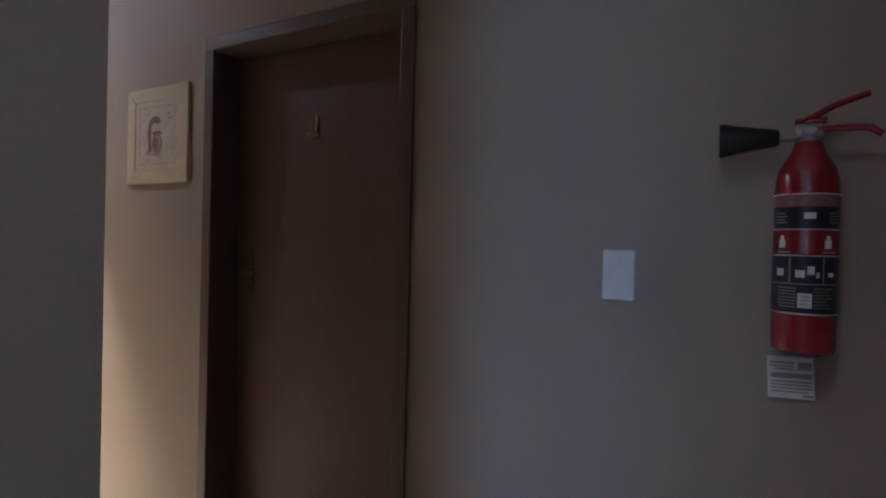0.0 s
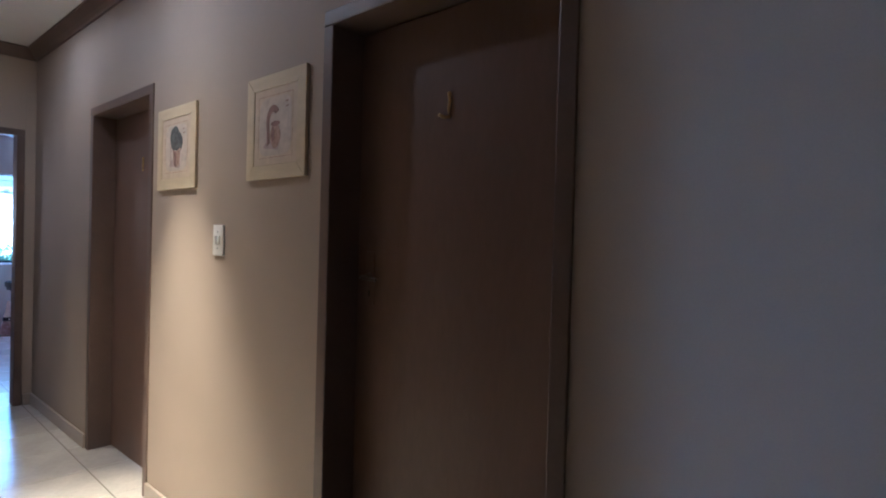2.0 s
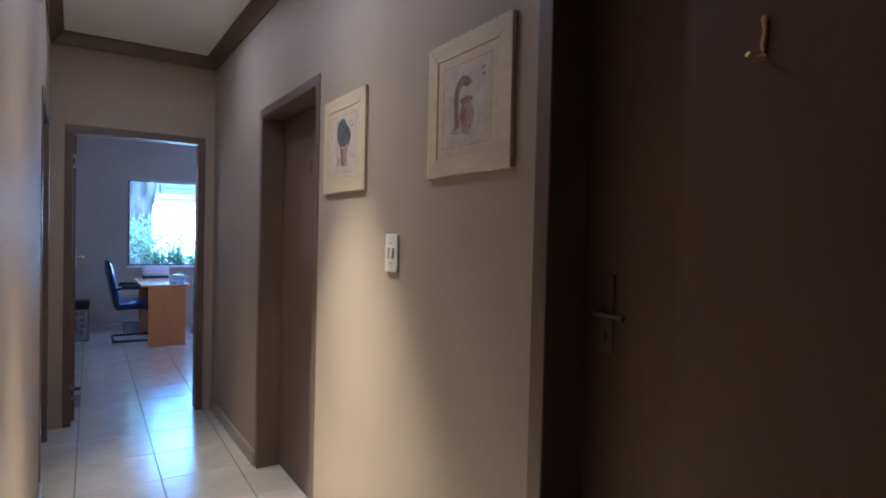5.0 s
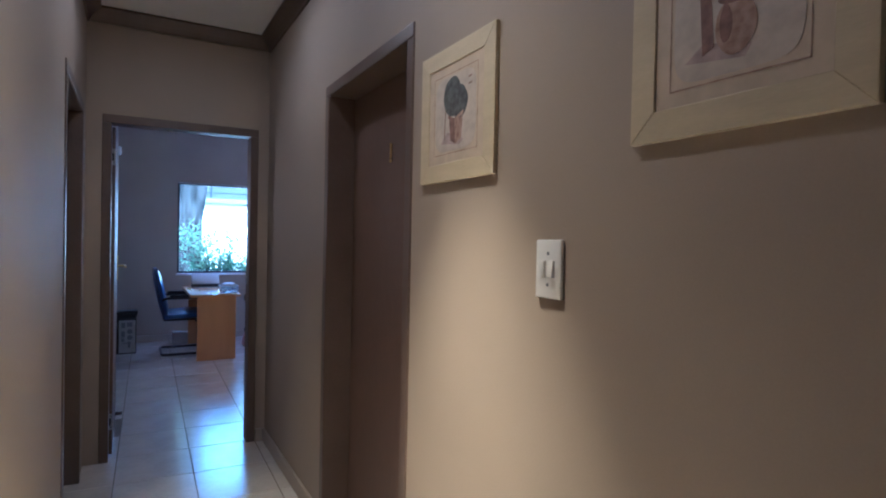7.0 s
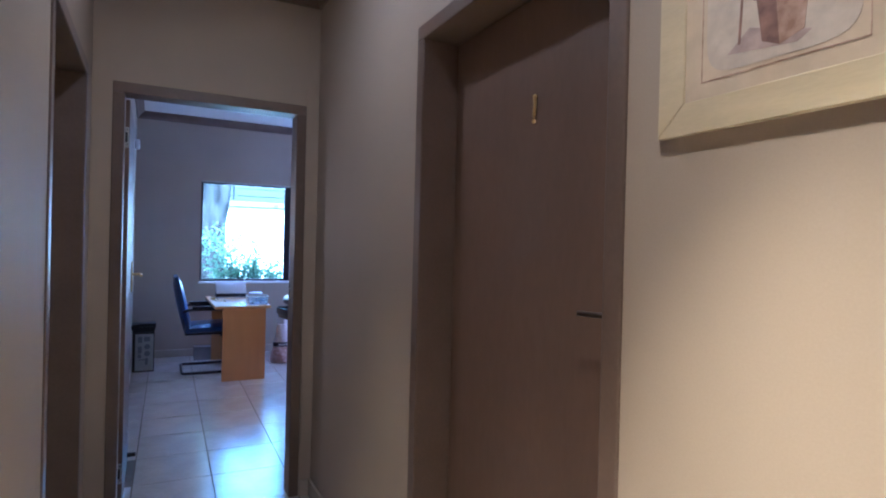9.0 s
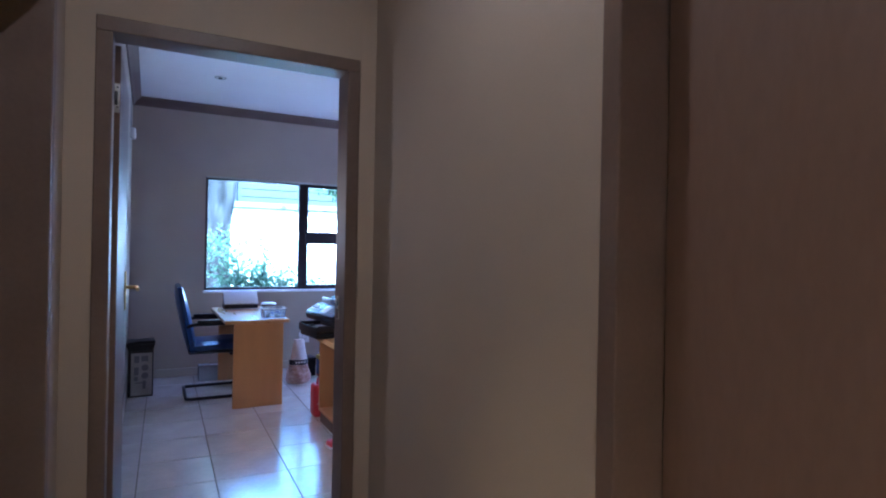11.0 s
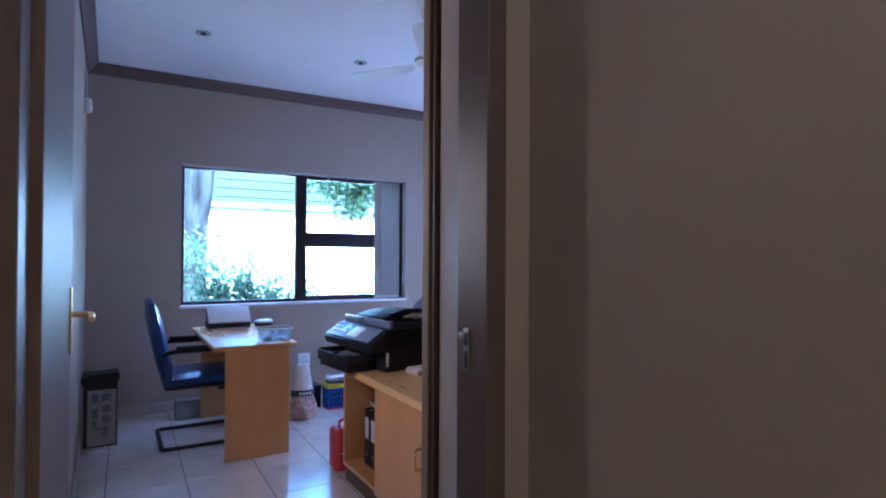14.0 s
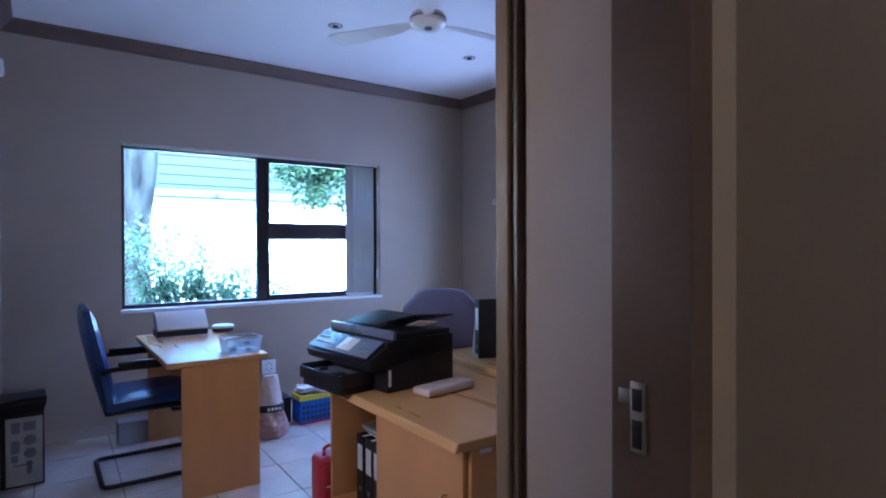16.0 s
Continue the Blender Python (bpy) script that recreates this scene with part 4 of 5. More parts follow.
rings = [[lin.verts.new((x * k + rr.uniform(-0.006, 0.006), y * k + rr.uniform(-0.006, 0.006), z + rr.uniform(-0.008, 0.008))) for x, y in ring0] for z, k in levels]
for a, b in zip(rings, rings[1:]):
    for k in range(8):
        lin.faces.new((a[k], a[(k + 1) % 8], b[(k + 1) % 8], b[k]))
lin.faces.new(rings[-1])
lin.faces.new(list(reversed(rings[0])))
part("liner", lin, SATIN, bn, "crumpled black plastic liner")

wb = thing("small_carton", (-3.99, -0.235, 0), "small grey-white carton on the floor under the desk", "box")
part("carton", boxed(-0.06, 0.06, -0.11, 0.11, 0, 0.15, 0.003), INK, wb, smooth=False)
part("flap", boxed(-0.06, 0.062, -0.11, -0.002, 0.15, 0.153, 0.001), INK, wb, smooth=False)

# scanner, oval box and clear tub on the desk
sc = thing("flatbed_scanner", (-3.66, 0.01, 0.73), "pale desktop scanner with a tilted lid on the desk", "scanner")
part("base", boxed(-0.21, -0.008, -0.155, 0.155, 0.0, 0.048, 0.006), BLACK, sc)
part("base_lip", boxed(-0.060, -0.002, -0.155, 0.155, 0.0, 0.010, 0.003), WHITEP, sc)
part("rear_body", prism(bmesh.new(), [(-0.205, 0.046), (-0.02, 0.046), (-0.125, 0.148), (-0.205, 0.148)], Matrix(((1, 0, 0, 0), (0, 0, 1, -0.15), (0, 1, 0, 0), (0, 0, 0, 1))), 0.30), GREYP, sc, smooth=False)
bm = boxed(-0.08, 0.08, -0.158, 0.158, 0.0, 0.018, 0.006)
bmesh.ops.transform(bm, matrix=pose(-0.066, 0, 0.102, 0, 44, 0), verts=bm.verts)
part("lid", bm, WHITEP, sc, "pale grey lid")
ov = thing("oval_case", (-3.76, 0.285, 0.73), "small white oval case with a dark base", "case")
bm = lathe(bmesh.new(), [(0.05, 0.0), (0.064, 0.004), (0.066, 0.03)], 28)
bmesh.ops.scale(bm, vec=(0.8, 1.1, 1), verts=bm.verts)
part("base", bm, BLACK, ov)
bm = lathe(bmesh.new(), [(0.066, 0.03), (0.070, 0.036), (0.066, 0.048), (0.04, 0.055), (0.01, 0.057)], 28)
bmesh.ops.scale(bm, vec=(0.8, 1.1, 1), verts=bm.verts)
part("lid", bm, WHITEP, ov)

tb = thing("plastic_tub", (-2.93, 0.17, 0.73), "clear plastic tub filled with blue stationery on the desk", "tub")
bm = bmesh.new()
lo = [(-0.075, -0.088), (0.075, -0.088), (0.075, 0.088), (-0.075, 0.088)]
v0 = [bm.verts.new((x, y, 0.001)) for x, y in lo]
v1 = [bm.verts.new((x * 1.14, y * 1.12, 0.085)) for x, y in lo]
v2 = [bm.verts.new((x * 1.09, y * 1.08, 0.085)) for x, y in lo]
v3 = [bm.verts.new((x * 0.95, y * 0.96, 0.004)) for x, y in lo]
bm.faces.new(list(reversed(v0)))
bm.faces.new(v3)
for a, b in ((v0, v1), (v1, v2), (v2, v3)):
    for k in range(4):
        bm.faces.new((a[k], a[(k + 1) % 4], b[(k + 1) % 4], b[k]))
ct = part("tub", bm, CLEAR, tb, "clear plastic", smooth=False)
ct.visible_shadow = False
rim = tube(bmesh.new(), [(x * 1.15, y * 1.13, 0.085) for x, y in lo], 0.004, 8, True)
part("rim", rim, WHITEP, tb)
rr = random.Random(5)
for k in range(12):
    x, y, z = rr.uniform(-0.04, 0.04), rr.uniform(-0.06, 0.06), rr.uniform(0.012, 0.05)
    q = Euler((rr.uniform(-0.4, 0.4), rr.uniform(-0.4, 0.4), rr.uniform(0, 3.1))).to_matrix().to_4x4()
    bm = boxed(-0.022, 0.022, -0.007, 0.007, -0.006, 0.006, 0.002)
    bmesh.ops.transform(bm, matrix=Matrix.Translation((x, y, z)) @ q, verts=bm.verts)
    part("stationery", bm, (BLUEP, NAVY, PAPER)[k % 3], tb)

# wall socket
so = thing("wall_socket", (XB, 0.77, 0.335), "white double wall socket above the skirting", "socket")
part("cover_plate", boxed(0, 0.010, -0.058, 0.058, -0.058, 0.058, 0.004), WHITEP, so)
for y, z in ((-0.02, 0.02), (0.02, 0.02), (-0.02, -0.015), (0.02, -0.015), (0, 0.035), (0, -0.032)):
    part("socket_hole", rod(bmesh.new(), (0.009, y, z), (0.0106, y, z), 0.005, seg=12), BLACK, so)

# carrier bag and crate behind the desk
bg = thing("carrier_bag", (-3.53, 0.545, 0), "white printed plastic carrier bag stuffed with pink goods", "bag")


def sack(name, levels, mat, seed, label=""):
    bm = bmesh.new()
    rr = random.Random(seed)
    n = 28
    rings = []
    for z, rx, ry in levels:
        rings.append([bm.verts.new((rx * math.cos(q) * (1 + 0.10 * math.sin(5 * q + z * 30) + rr.uniform(-0.04, 0.04)), ry * math.sin(q) * (1 + 0.08 * math.sin(4 * q + 2 + z * 20) + rr.uniform(-0.04, 0.04)), z)) for q in [2 * math.pi * k / n for k in range(n)]])
    for a, b in zip(rings, rings[1:]):
        for k in range(n):
            bm.faces.new((a[k], a[(k + 1) % n], b[(k + 1) % n], b[k]))
    bm.faces.new(list(reversed(rings[0])))
    bm.faces.new(rings[-1])
    return part(name, bm, mat, bg, label)


sack("filled_part", [(0.0, 0.07, 0.095), (0.02, 0.09, 0.115), (0.07, 0.10, 0.12), (0.12, 0.095, 0.11), (0.16, 0.085, 0.10), (0.185, 0.08, 0.092)], PINKBAG, 2, "bulging pink printed lower part")
sack("upper_part", [(0.185, 0.08, 0.092), (0.22, 0.075, 0.086), (0.28, 0.06, 0.072), (0.34, 0.045, 0.06), (0.40, 0.03, 0.055), (0.43, 0.016, 0.05)], BAG, 3)
sack("dark_band", [(0.188, 0.083, 0.096), (0.205, 0.083, 0.095), (0.235, 0.078, 0.090)], NAVY, 2, "dark printed band")
for k in range(4):
    part("printed_mark", boxed(0.084, 0.087, -0.05 + 0.026 * k, -0.032 + 0.026 * k, 0.203, 0.222, 0.001), PAPER, bg)

cr = thing("folding_crate", (-3.72, 0.93, 0), "blue and yellow folding crate full of papers", "crate")
for x0, x1, y0, y1 in ((0.07, 0.082, -0.13, 0.13), (-0.082, -0.07, -0.13, 0.13), (-0.07, 0.07, -0.13, -0.118), (-0.07, 0.07, 0.118, 0.13)):
    part("side", boxed(x0, x1, y0, y1, 0.014, 0.175, 0.002), BLUEP, cr, smooth=False)
    part("rim", boxed(x0 - 0.004, x1 + 0.004, y0 - 0.004, y1 + 0.004, 0.175, 0.215, 0.004), YELLOWP, cr, "yellow rim", smooth=False)
part("base", boxed(-0.08, 0.08, -0.128, 0.128, 0, 0.014, 0.002), REDPL, cr, "red base", smooth=False)
for k in range(7):
    for z in (0.045, 0.085, 0.125):
        part("slot", boxed(0.0815, 0.0835, -0.11 + 0.033 * k, -0.09 + 0.033 * k, z - 0.012, z + 0.012, 0.001), NAVY, cr, smooth=False)
rr = random.Random(8)
for k in range(6):
    bm = boxed(-0.06, 0.06, -0.10, 0.10, 0, 0.006, 0.001)
    bmesh.ops.transform(bm, matrix=pose(rr.uniform(-0.01, 0.01), rr.uniform(-0.02, 0.02), 0.198 + 0.012 * k, rr.uniform(-7, 7), rr.uniform(-10, 10), rr.uniform(-20, 20)), verts=bm.verts)
    part("paper_stack", bm, (PAPER, INK, PAPER)[k % 3], cr, smooth=False)
dbx = thing("dark_box", (-3.86, 0.72, 0), "low dark plastic box beside the crate", "box")
part("body", boxed(-0.10, 0.10, -0.07, 0.06, 0, 0.17, 0.008), SATIN, dbx)
part("lid", boxed(-0.105, 0.105, -0.075, 0.065, 0.17, 0.19, 0.006), SATIN, dbx)

# credenza with a bevelled top: open bay and a door
cd = thing("credenza", (-1.60, 0.70, 0), "beech laminate credenza with an open bay and a closed door", "cabinet")
part("plinth", boxed(-0.575, 0.525, -0.30, 0.28, 0.0, 0.09, 0.002), DARKWOOD, cd, smooth=False)
part("bottom_board", boxed(-0.575, 0.5155, -0.315, 0.29, 0.09, 0.110, 0.002), WOOD, cd, smooth=False)
part("side_panel", boxed(-0.575, -0.555, -0.315, 0.30, 0.110, 0.665, 0.002), WOOD, cd, smooth=False)
part("side_panel", boxed(0.515, 0.535, -0.315, 0.30, 0.0905, 0.665, 0.002), WOOD, cd, smooth=False)
part("divider", boxed(-0.085, -0.065, -0.31, 0.27, 0.110, 0.665, 0.002), WOOD, cd, smooth=False)
part("back_panel", boxed(-0.555, 0.515, 0.27, 0.29, 0.110, 0.665, 0.001), WOOD, cd, smooth=False)
part("door", boxed(-0.075, 0.513, -0.335, -0.317, 0.095, 0.655, 0.002), WOOD, cd, "beech door", smooth=False)
bm = tube(bmesh.new(), rounded([(0.42, -0.335, 0.385), (0.42, -0.362, 0.385), (0.42, -0.362, 0.475), (0.42, -0.335, 0.475)], 0.012), 0.006, 10)
part("handle", bm, BRASS, cd, "brass bow handle")
top = bmesh.new()
prism(top, [(-0.40, 0.668), (-0.385, 0.700), (0.34, 0.700), (0.34, 0.666), (-0.36, 0.666)], Matrix(((0, 0, 1, -0.60), (1, 0, 0, 0), (0, 1, 0, 0), (0, 0, 0, 1))), 1.155)
bmesh.ops.bevel(top, geom=list(top.edges), offset=0.006, segments=2, profile=0.5, affect="EDGES")
part("worktop", top, WOODX, cd, "bevelled beech top", smooth=False)
part("sticker", boxed(0.5355, 0.537, -0.28, -0.23, 0.640, 0.655, 0.0005), PAPER, cd, smooth=False)


def lever_file(x, y, z, turn, label, back=BLACK, group="lever-arch files in the credenza"):
    t = thing("lever_arch_file", (x, y, z), label, "file", group, turn)
    part("cover", boxed(-0.036, -0.033, -0.14, 0.14, 0.0, 0.315, 0.001), back, t, smooth=False)
    part("cover", boxed(0.033, 0.036, -0.14, 0.14, 0.0, 0.315, 0.001), back, t, smooth=False)
    part("spine", boxed(-0.033, 0.033, -0.14, -0.136, 0.0, 0.315, 0.001), back, t, smooth=False)
    part("label_card", boxed(-0.024, 0.024, -0.1415, -0.1400, 0.15, 0.27, 0.0005), PAPER, t, "white spine label", smooth=False)
    part("pages", boxed(-0.030, 0.030, -0.13, 0.125, 0.006, 0.300, 0.001), PAPER, t, smooth=False)
    part("finger_ring", rod(bmesh.new(), (0, -0.1400, 0.06), (0, -0.1425, 0.06), 0.012, seg=18), STEEL, t)
    return t


for k, bk in enumerate((BLACK, BLACK, BLACK, GREYP)):
    lever_file(-2.045 + 0.082 * k, 0.62, 0.110, (0, 1.0, -1.5, 2)[k], ("grey" if bk is GREYP else "black") + " lever-arch file standing in the open bay", bk)
stk = thing("paper_stack", (-1.97, 0.63, 0.426), "loose stack of papers lying on the files", "papers")
for k in range(4):
    bm = boxed(-0.13, 0.14, -0.11, 0.10, 0.0, 0.008, 0.001)
    bmesh.ops.transform(bm, matrix=pose(0, 0, 0.009 * k, 0, 0, 3 * k - 5), verts=bm.verts)
    part("sheet_pile", bm, (PAPER, GREYP, PAPER, INK)[k], stk, smooth=False)

# multifunction printer, its front turned to the doorway
pr = thing("printer", (-1.980, 0.536, 0.70), "large black multifunction printer with its paper tray out", "printer", turn=7.0)
part("lower_body", boxed(-0.262, 0.262, -0.135, 0.255, 0.0, 0.222, 0.010), SATIN, pr)
bm = bmesh.new()
prism(bm, [(-0.23, 0.145), (-0.215, 0.105), (-0.15, 0.105), (0.25, 0.145), (0.25, 0.225), (-0.10, 0.225)], Matrix(((0, 0, 1, -0.262), (1, 0, 0, 0), (0, 1, 0, 0), (0, 0, 0, 1))), 0.524)
bmesh.ops.bevel(bm, geom=list(bm.edges), offset=0.007, segments=2, profile=0.5, affect="EDGES")
part("scanner_body", bm, SATIN, pr)
mp = Matrix.Translation((0, -0.172, 0.190)) @ Matrix.Rotation(radians(31.5), 4, "X")
bm = boxed(-0.245, 0.235, -0.062, 0.052, -0.002, 0.006, 0.003)
bmesh.ops.transform(bm, matrix=mp, verts=bm.verts)
part("control_panel", bm, PANELP, pr, "blue-grey sloped control panel")
bm = boxed(-0.02, 0.085, -0.045, 0.035, 0.005, 0.008, 0.001)
bmesh.ops.transform(bm, matrix=mp, verts=bm.verts)
part("display", bm, WHITEP, pr, "pale display")
for k in range(12):
    bx, by = 0.11 + 0.022 * (k % 5), -0.035 + 0.024 * (k // 5)
    bm = boxed(bx, bx + 0.014, by, by + 0.012, 0.005, 0.009, 0.002)
    bmesh.ops.transform(bm, matrix=mp, verts=bm.verts)
    part("button", bm, GREYP, pr)
for k in range(9):
    bx, by = -0.22 + 0.028 * (k % 6), -0.03 + 0.032 * (k // 6)
    bm = boxed(bx, bx + 0.018, by, by + 0.014, 0.005, 0.009, 0.002)
    bmesh.ops.transform(bm, matrix=mp, verts=bm.verts)
    part("button", bm, WHITEP, pr)
bm = boxed(-0.255, 0.255, -0.10, -0.075, 0.222, 0.262, 0.008)
part("hood_front", bm, PANELP, pr, "blue-grey hood edge")
part("flatbed_lid", boxed(-0.255, 0.255, -0.078, 0.24, 0.222, 0.250, 0.008), SATIN, pr)
bm = bmesh.new()
prism(bm, [(-0.07, 0.25), (0.22, 0.25), (0.22, 0.285), (0.16, 0.305), (0.03, 0.290), (-0.06, 0.268)], Matrix(((0, 0, 1, -0.18), (1, 0, 0, 0), (0, 1, 0, 0), (0, 0, 0, 1))), 0.30)
bmesh.ops.bevel(bm, geom=list(bm.edges), offset=0.008, segments=2, profile=0.5, affect="EDGES")
part("document_feeder", bm, SATIN, pr)
bm = boxed(-0.10, 0.10, -0.12, 0.12, 0, 0.006, 0.002)
bmesh.ops.transform(bm, matrix=pose(0.20, 0.10, 0.296, -4, -14), verts=bm.verts)
part("feeder_tray", bm, SATIN, pr)
bm = boxed(-0.05, 0.05, -0.05, 0.05, 0, 0.002)
bmesh.ops.transform(bm, matrix=pose(0.27, 0.05, 0.285, -8, -18), verts=bm.verts)
part("feeder_paper", bm, PAPER, pr, smooth=False)
bm = bmesh.new()
box(bm, -0.165, 0.165, -0.30, -0.14, 0.050, 0.060, 0.003)
box(bm, -0.175, -0.165, -0.30, -0.14, 0.035, 0.092, 0.003)
box(bm, 0.165, 0.175, -0.30, -0.14, 0.035, 0.092, 0.003)
box(bm, -0.175, 0.175, -0.31, -0.30, 0.030, 0.085, 0.003)
box(bm, -0.16, 0.16, -0.30, -0.14, 0.0, 0.030, 0.003)
part("paper_tray", bm, SATIN, pr, "pulled-out black paper tray")
part("tray_paper", boxed(-0.13, 0.12, -0.292, -0.15, 0.060, 0.066, 0.001), GREYP, pr, smooth=False)
for x in (-0.12, 0.03):
    part("tray_guide", boxed(x, x + 0.05, -0.27, -0.22, 0.066, 0.075, 0.002), BLACK, pr)
part("side_label", boxed(0.2622, 0.2640, -0.128, -0.114, 0.03, 0.10, 0.0005), PAPER, pr, "white sticker", smooth=False)

rb = thing("router_box", (-1.61, 0.665, 0.70), "flat pinkish-white plastic box on the credenza", "box", turn=8)
bm = boxed(-0.055, 0.055, -0.14, 0.14, 0.0, 0.036, 0.014, 4)
part("case", bm, PINKP, rb, "pinkish white case")
part("base_seam", boxed(-0.0555, 0.0555, -0.13, 0.13, 0.011, 0.013, 0.0006), GREYP, rb)

# red things on the floor
rbag = thing("red_holdall", (-2.34, 0.475, 0), "small red padded bag standing by the credenza", "bag")
bm = boxed(-0.07, 0.07, -0.10, 0.10, 0.0, 0.26, 0.03, 4)
part("body", bm, REDPL, rbag)
part("strap", tube(bmesh.new(), rounded([(0.02, -0.06, 0.245), (0.02, -0.065, 0.305), (0.02, 0.05, 0.305), (0.02, 0.06, 0.245)], 0.03), 0.009, 8), REDPL, rbag)
part("piping", boxed(0.0695, 0.073, -0.07, 0.07, 0.11, 0.118, 0.001), PAPER, rbag)
shoe = thing("red_slipper", (-1.53, 0.345, 0), "red and white slipper on the floor before the credenza", "shoe", turn=25)
bm = lathe(bmesh.new(), [(0.02, 0), (0.05, 0.004), (0.055, 0.02), (0.05, 0.045), (0.02, 0.06)], 22)
bmesh.ops.scale(bm, vec=(2.0, 0.72, 1), verts=bm.verts)
part("upper", bm, REDPL, shoe)
bm = lathe(bmesh.new(), [(0.02, 0), (0.056, 0.002), (0.058, 0.014), (0.05, 0.016)], 22)
bmesh.ops.scale(bm, vec=(2.05, 0.75, 1), verts=bm.verts)
part("sole", bm, PAPER, shoe)

# second desk behind the credenza, with a swivel chair and a file
d2 = thing("writing_desk", (-1.70, 1.60, 0), "beech laminate writing desk behind the credenza", "desk")
part("desktop", boxed(-0.60, 0.60, -0.54, 0.40, 0.690, 0.720, 0.006), WOODX, d2, "beech laminate top", smooth=False)
part("end_panel", boxed(-0.58, -0.56, -0.50, 0.36, 0, 0.690, 0.002), WOOD, d2, smooth=False)
part("end_panel", boxed(0.56, 0.58, -0.50, 0.36, 0, 0.690, 0.002), WOOD, d2, smooth=False)
lever_file(-1.97, 1.31, 0.72, -20, "black lever-arch file standing on the writing desk", BLACK, "files on the writing desk")
env = thing("envelope", (-2.05, 1.19, 0.72), "white envelope leaning against the file", "envelope", turn=-20)
bm = boxed(-0.05, 0.05, -0.002, 0.002, 0.0, 0.20, 0.0005)
bmesh.ops.transform(bm, matrix=pose(0, 0, 0, -6), verts=bm.verts)
part("paper", bm, PAPER, env, smooth=False)

sc2 = thing("swivel_chair", (-2.63, 1.38, 0), "purple-grey fabric swivel chair behind the printer", "chair", turn=54)
ch = sc2
pad(0.50, 0.54, 0.09, 0.022, PURPLE, pose(0, -0.22, 0.80, 98), "backrest", "rounded purple-grey fabric back", 0.22)
pad(0.48, 0.46, 0.08, 0.014, PURPLE, pose(0, 0.02, 0.47), "seat")
part("back_stem", boxed(-0.03, 0.03, -0.27, -0.25, 0.42, 0.75, 0.004), SATIN, sc2)
part("gas_lift", rod(bmesh.new(), (0, 0, 0.08), (0, 0, 0.44), 0.025), SATIN, sc2)
for k in range(5):
    q = 2 * math.pi * k / 5
    leg = part("base_leg", rod(bmesh.new(), (0, 0, 0.10), (0.28 * math.cos(q), 0.28 * math.sin(q), 0.065), 0.022, 0.015), SATIN, sc2)
    part("castor", rod(bmesh.new(), (0.28 * math.cos(q) - 0.012, 0.28 * math.sin(q), 0.025), (0.28 * math.cos(q) + 0.012, 0.28 * math.sin(q), 0.025), 0.025), BLACK, sc2)

# ceiling fan at rest
fn = thing("ceiling_fan", (-2.03, 0.872, 2.455), "white three-bladed ceiling fan at rest", "fan")
part("motor", lathe(bmesh.new(), [(0.03, 0.0), (0.075, 0.004), (0.092, 0.018), (0.095, 0.045), (0.088, 0.065), (0.06, 0.078), (0.022, 0.082)], 36), WHITEP, fn, "white motor housing")
part("motor_band", lathe(bmesh.new(), [(0.0945, 0.034), (0.0965, 0.036), (0.0965, 0.046), (0.0945, 0.048)], 36), STEEL, fn)
part("bottom_cap", lathe(bmesh.new(), [(0.010, -0.012), (0.018, -0.010), (0.020, 0.002)], 18), GREYP, fn)
part("down_rod", rod(bmesh.new(), (0, 0, 0.08), (0, 0, HO - 2.455 - 0.06), 0.013), WHITEP, fn)
part("canopy", lathe(bmesh.new(), [(0.02, HO - 2.455 - 0.075), (0.045, HO - 2.455 - 0.06), (0.062, HO - 2.455 - 0.01), (0.062, HO - 2.455)], 28), WHITEP, fn)
for a in (208, 328, 88):
    bm = bmesh.new()
    out = [(0.10, -0.022), (0.20, -0.05), (0.56, -0.068), (0.60, -0.055), (0.615, 0.0), (0.60, 0.05), (0.56, 0.060), (0.20, 0.04), (0.10, 0.022)]
    prism(bm, out, pose(0, 0, 0.030, 0, 0, a) @ pose(0, 0, 0, 11, 0, 0), 0.005)
    bl = part("blade", bm, WHITEP, fn, "white metal blade", smooth=False)

# motion detector in the corner
pi = thing("motion_detector", (-3.66, YS, 2.345), "white motion detector high on the office wall", "detector")
bm = boxed(-0.03, 0.03, 0.0, 0.045, -0.05, 0.05, 0.014, 4)
part("housing", bm, WHITEP, pi)
part("lens", boxed(-0.02, 0.02, 0.043, 0.049, -0.036, 0.008, 0.004), PAPER, pi)
part("cable", tube(bmesh.new(), [(0.0, 0.006, 0.045), (-0.01, 0.005, 0.12), (-0.008, 0.005, HO - 2.345 - 0.09)], 0.003, 6), GREYP, pi)
hk = thing("wall_hook", (-3.75, YN, 1.75), "small white plastic hook on the office wall", "hook")
part("plate", boxed(-0.012, 0.012, -0.006, 0, -0.03, 0.03, 0.002), WHITEP, hk)
part("hook_arm", tube(bmesh.new(), rounded([(0, -0.004, -0.015), (0, -0.026, -0.022), (0, -0.028, -0.004)], 0.007), 0.004, 8), WHITEP, hk)

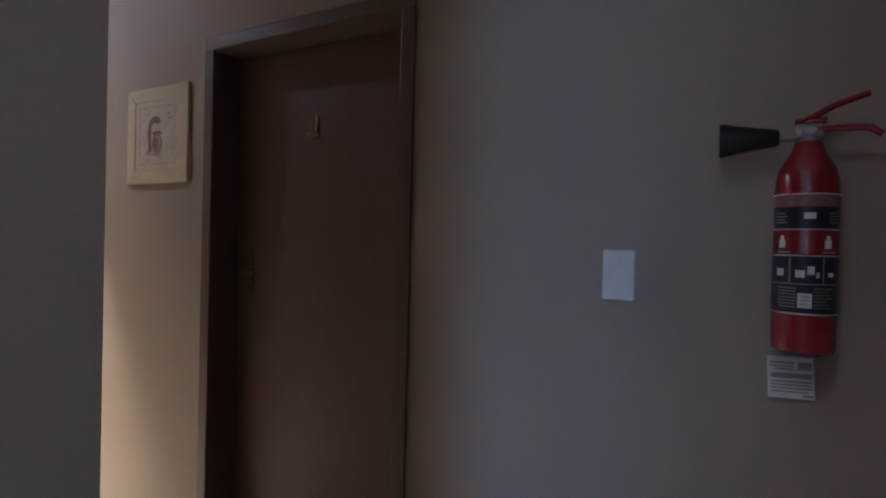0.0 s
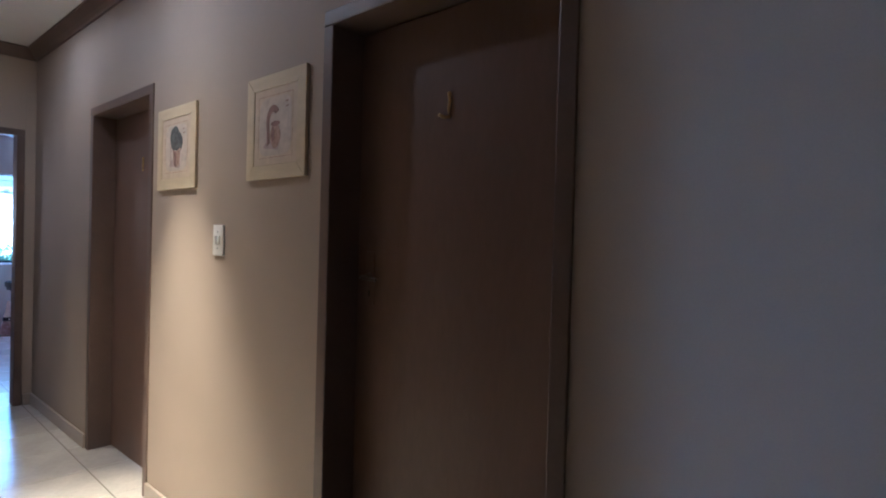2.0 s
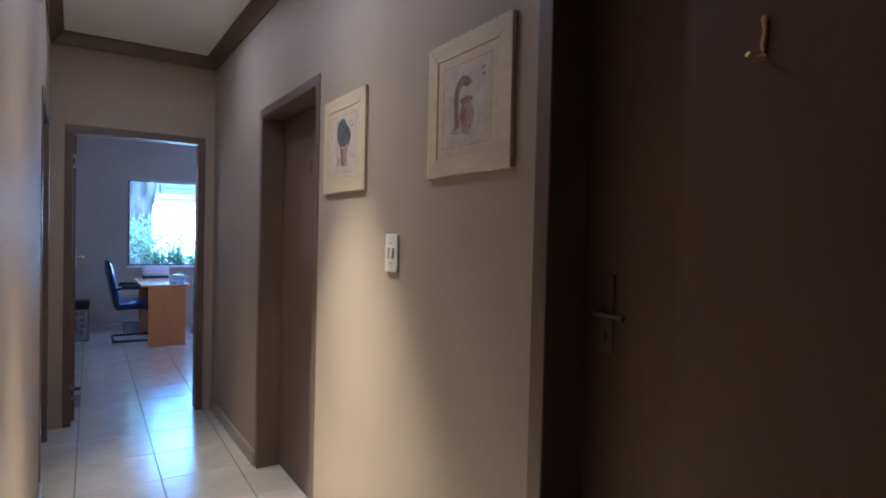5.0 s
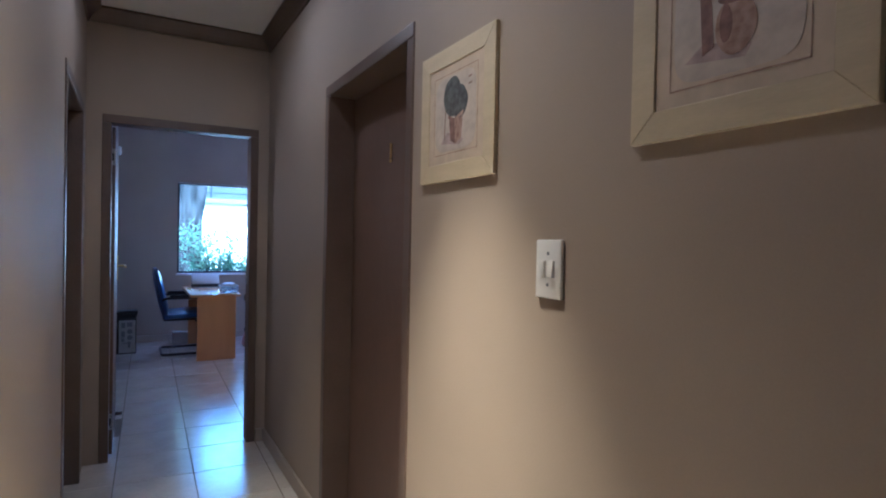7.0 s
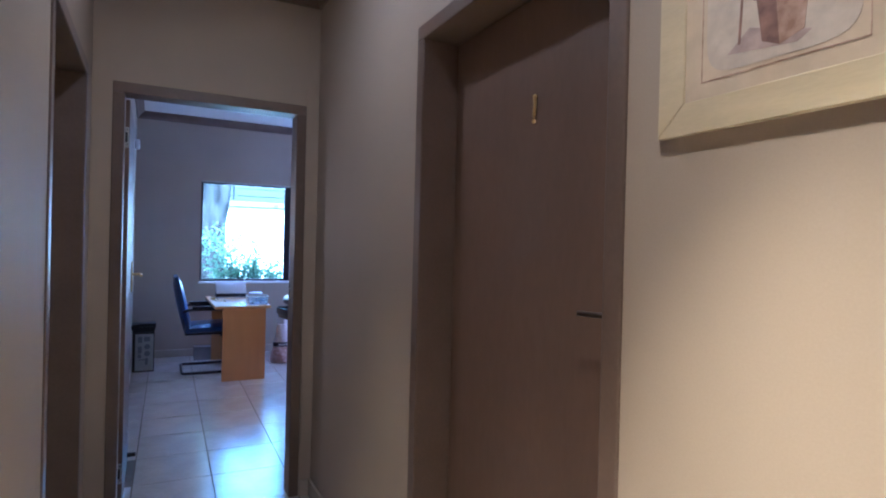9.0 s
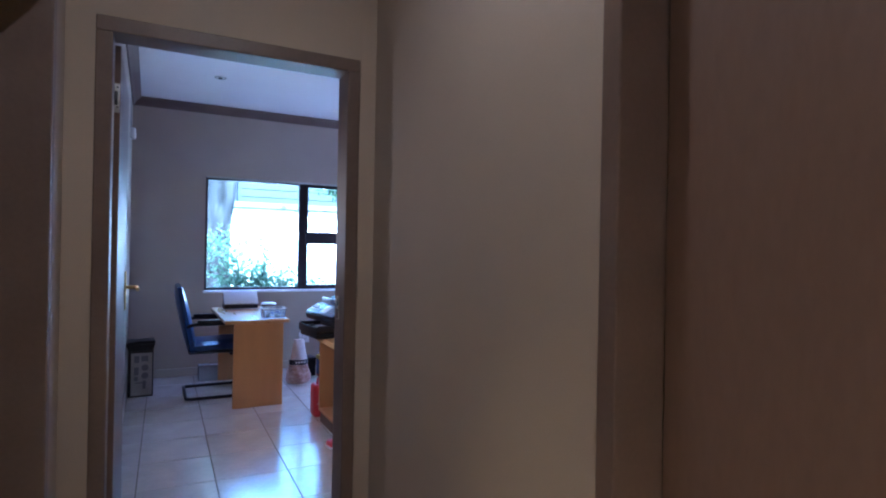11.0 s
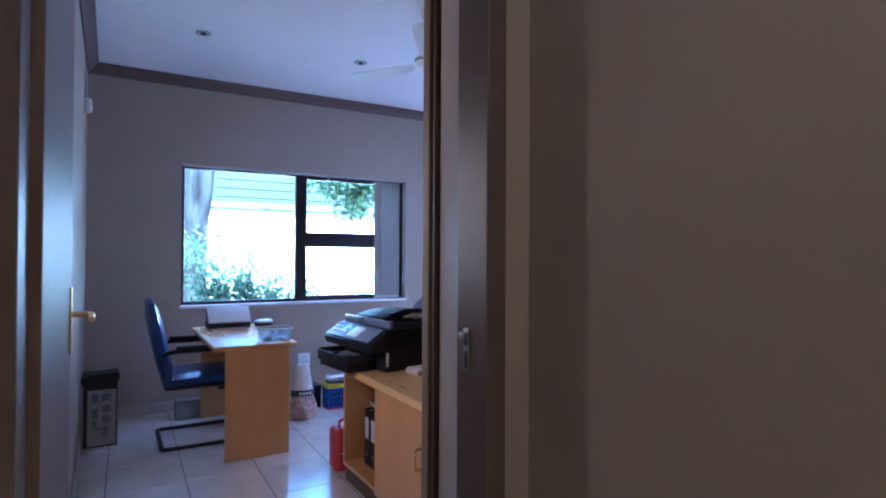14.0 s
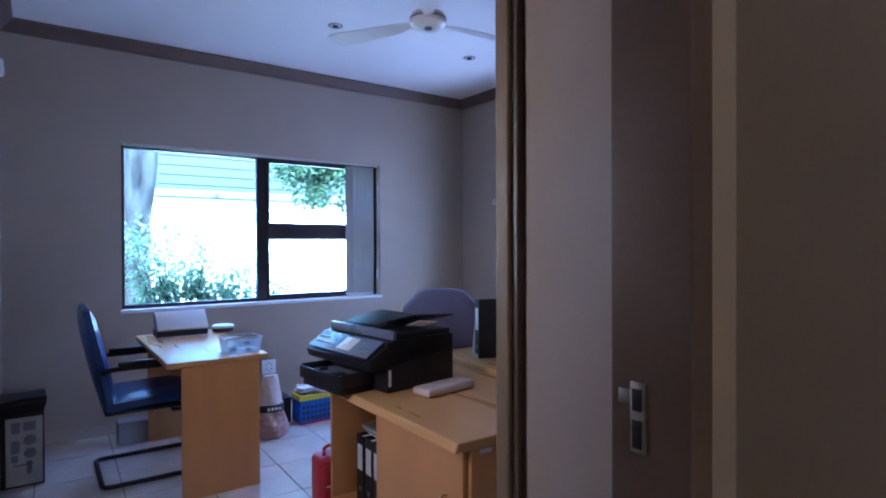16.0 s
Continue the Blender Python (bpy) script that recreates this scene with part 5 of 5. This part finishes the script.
# gathered vertical blind
vb = thing("vertical_blind", (XB - 0.036, 1.668, 0), "pale fabric vertical blind gathered at the window's side", "blind")
part("headrail", boxed(-0.018, 0.018, -1.945, 0.155, WZ1 - 0.016, WZ1 - 0.0015, 0.003), BLIND, vb, smooth=False)
for k in range(9):
    y = -0.14 + 0.027 * k
    bm = bmesh.new()
    box(bm, -0.034, 0.034, -0.0012, 0.0012, WZ0 + 0.022, WZ1 - 0.03)
    bmesh.ops.transform(bm, matrix=pose(0, y, 0, 0, 0, 24 if k else 62), verts=bm.verts)
    part("slat", bm, BLIND, vb, smooth=False)
    bm = boxed(-0.030, 0.030, -0.003, 0.003, WZ0 + 0.010, WZ0 + 0.034, 0.001)
    bmesh.ops.transform(bm, matrix=pose(0, y, 0, 0, 0, 24 if k else 62), verts=bm.verts)
    part("slat_weight", bm, WHITEP, vb)
part("pull_cord", rod(bmesh.new(), (0.012, 0.145, WZ0 + 0.25), (0.012, 0.145, WZ1 - 0.03), 0.0025, seg=8), WHITEP, vb)
part("cord_weight", lathe(bmesh.new(), [(0.003, 0.10), (0.009, 0.085), (0.011, 0.02), (0.004, 0.0)], 14, (0.012, 0.145, WZ0 + 0.15)), WHITEP, vb)

# ---------------------------------------------------------------- floor tiles, each its own piece
tile_bm = bmesh.new()
PX, PY = 0.425, 0.405
box(tile_bm, -PX / 2 + 0.0025, PX / 2 - 0.0025, -PY / 2 + 0.0025, PY / 2 - 0.0025, -0.012, 0.0, 0.0012, 1)
TILE_MESH = mesh("tile", tile_bm, TILE)
floor_ob = bpy.data.objects["floor"]
rng = random.Random(7)
grid = pose(0.377, -0.473, 0, 0, 0, -1.2)
far_tiles = []
for i in range(-12, 19):
    for j in range(-11, 9):
        c = grid @ Vector(((i + 0.5) * PX, (j + 0.5) * PY, 0))
        seen = (-4.45 < c.x < -0.2 and -1.05 < c.y < 2.95) or (-0.45 <= c.x < 5.2 and -1.25 < c.y < 0.2)
        hall = 4.9 < c.x < 8.2 and -4.7 < c.y < 0.2
        m = grid @ pose((i + 0.5) * PX, (j + 0.5) * PY, rng.uniform(-0.0006, 0.0004), rng.uniform(-0.05, 0.05), rng.uniform(-0.05, 0.05), rng.uniform(-0.05, 0.05))
        if seen:
            ob = new("tile", TILE_MESH)
            ob.parent = floor_ob
            ob.matrix_basis = m
        elif hall:
            far_tiles.append(m)
rest = bmesh.new()
for m in far_tiles:
    r = bmesh.ops.create_cube(rest, size=1, matrix=m @ Matrix.LocRotScale((0, 0, -0.006), None, (PX - 0.005, PY - 0.005, 0.012)))
ft = new("foyer_tiles", mesh("foyer_tiles", rest, TILE))
ft.parent = floor_ob
tagged(ft, "cream glazed floor tiles of the foyer", kind="stuff")
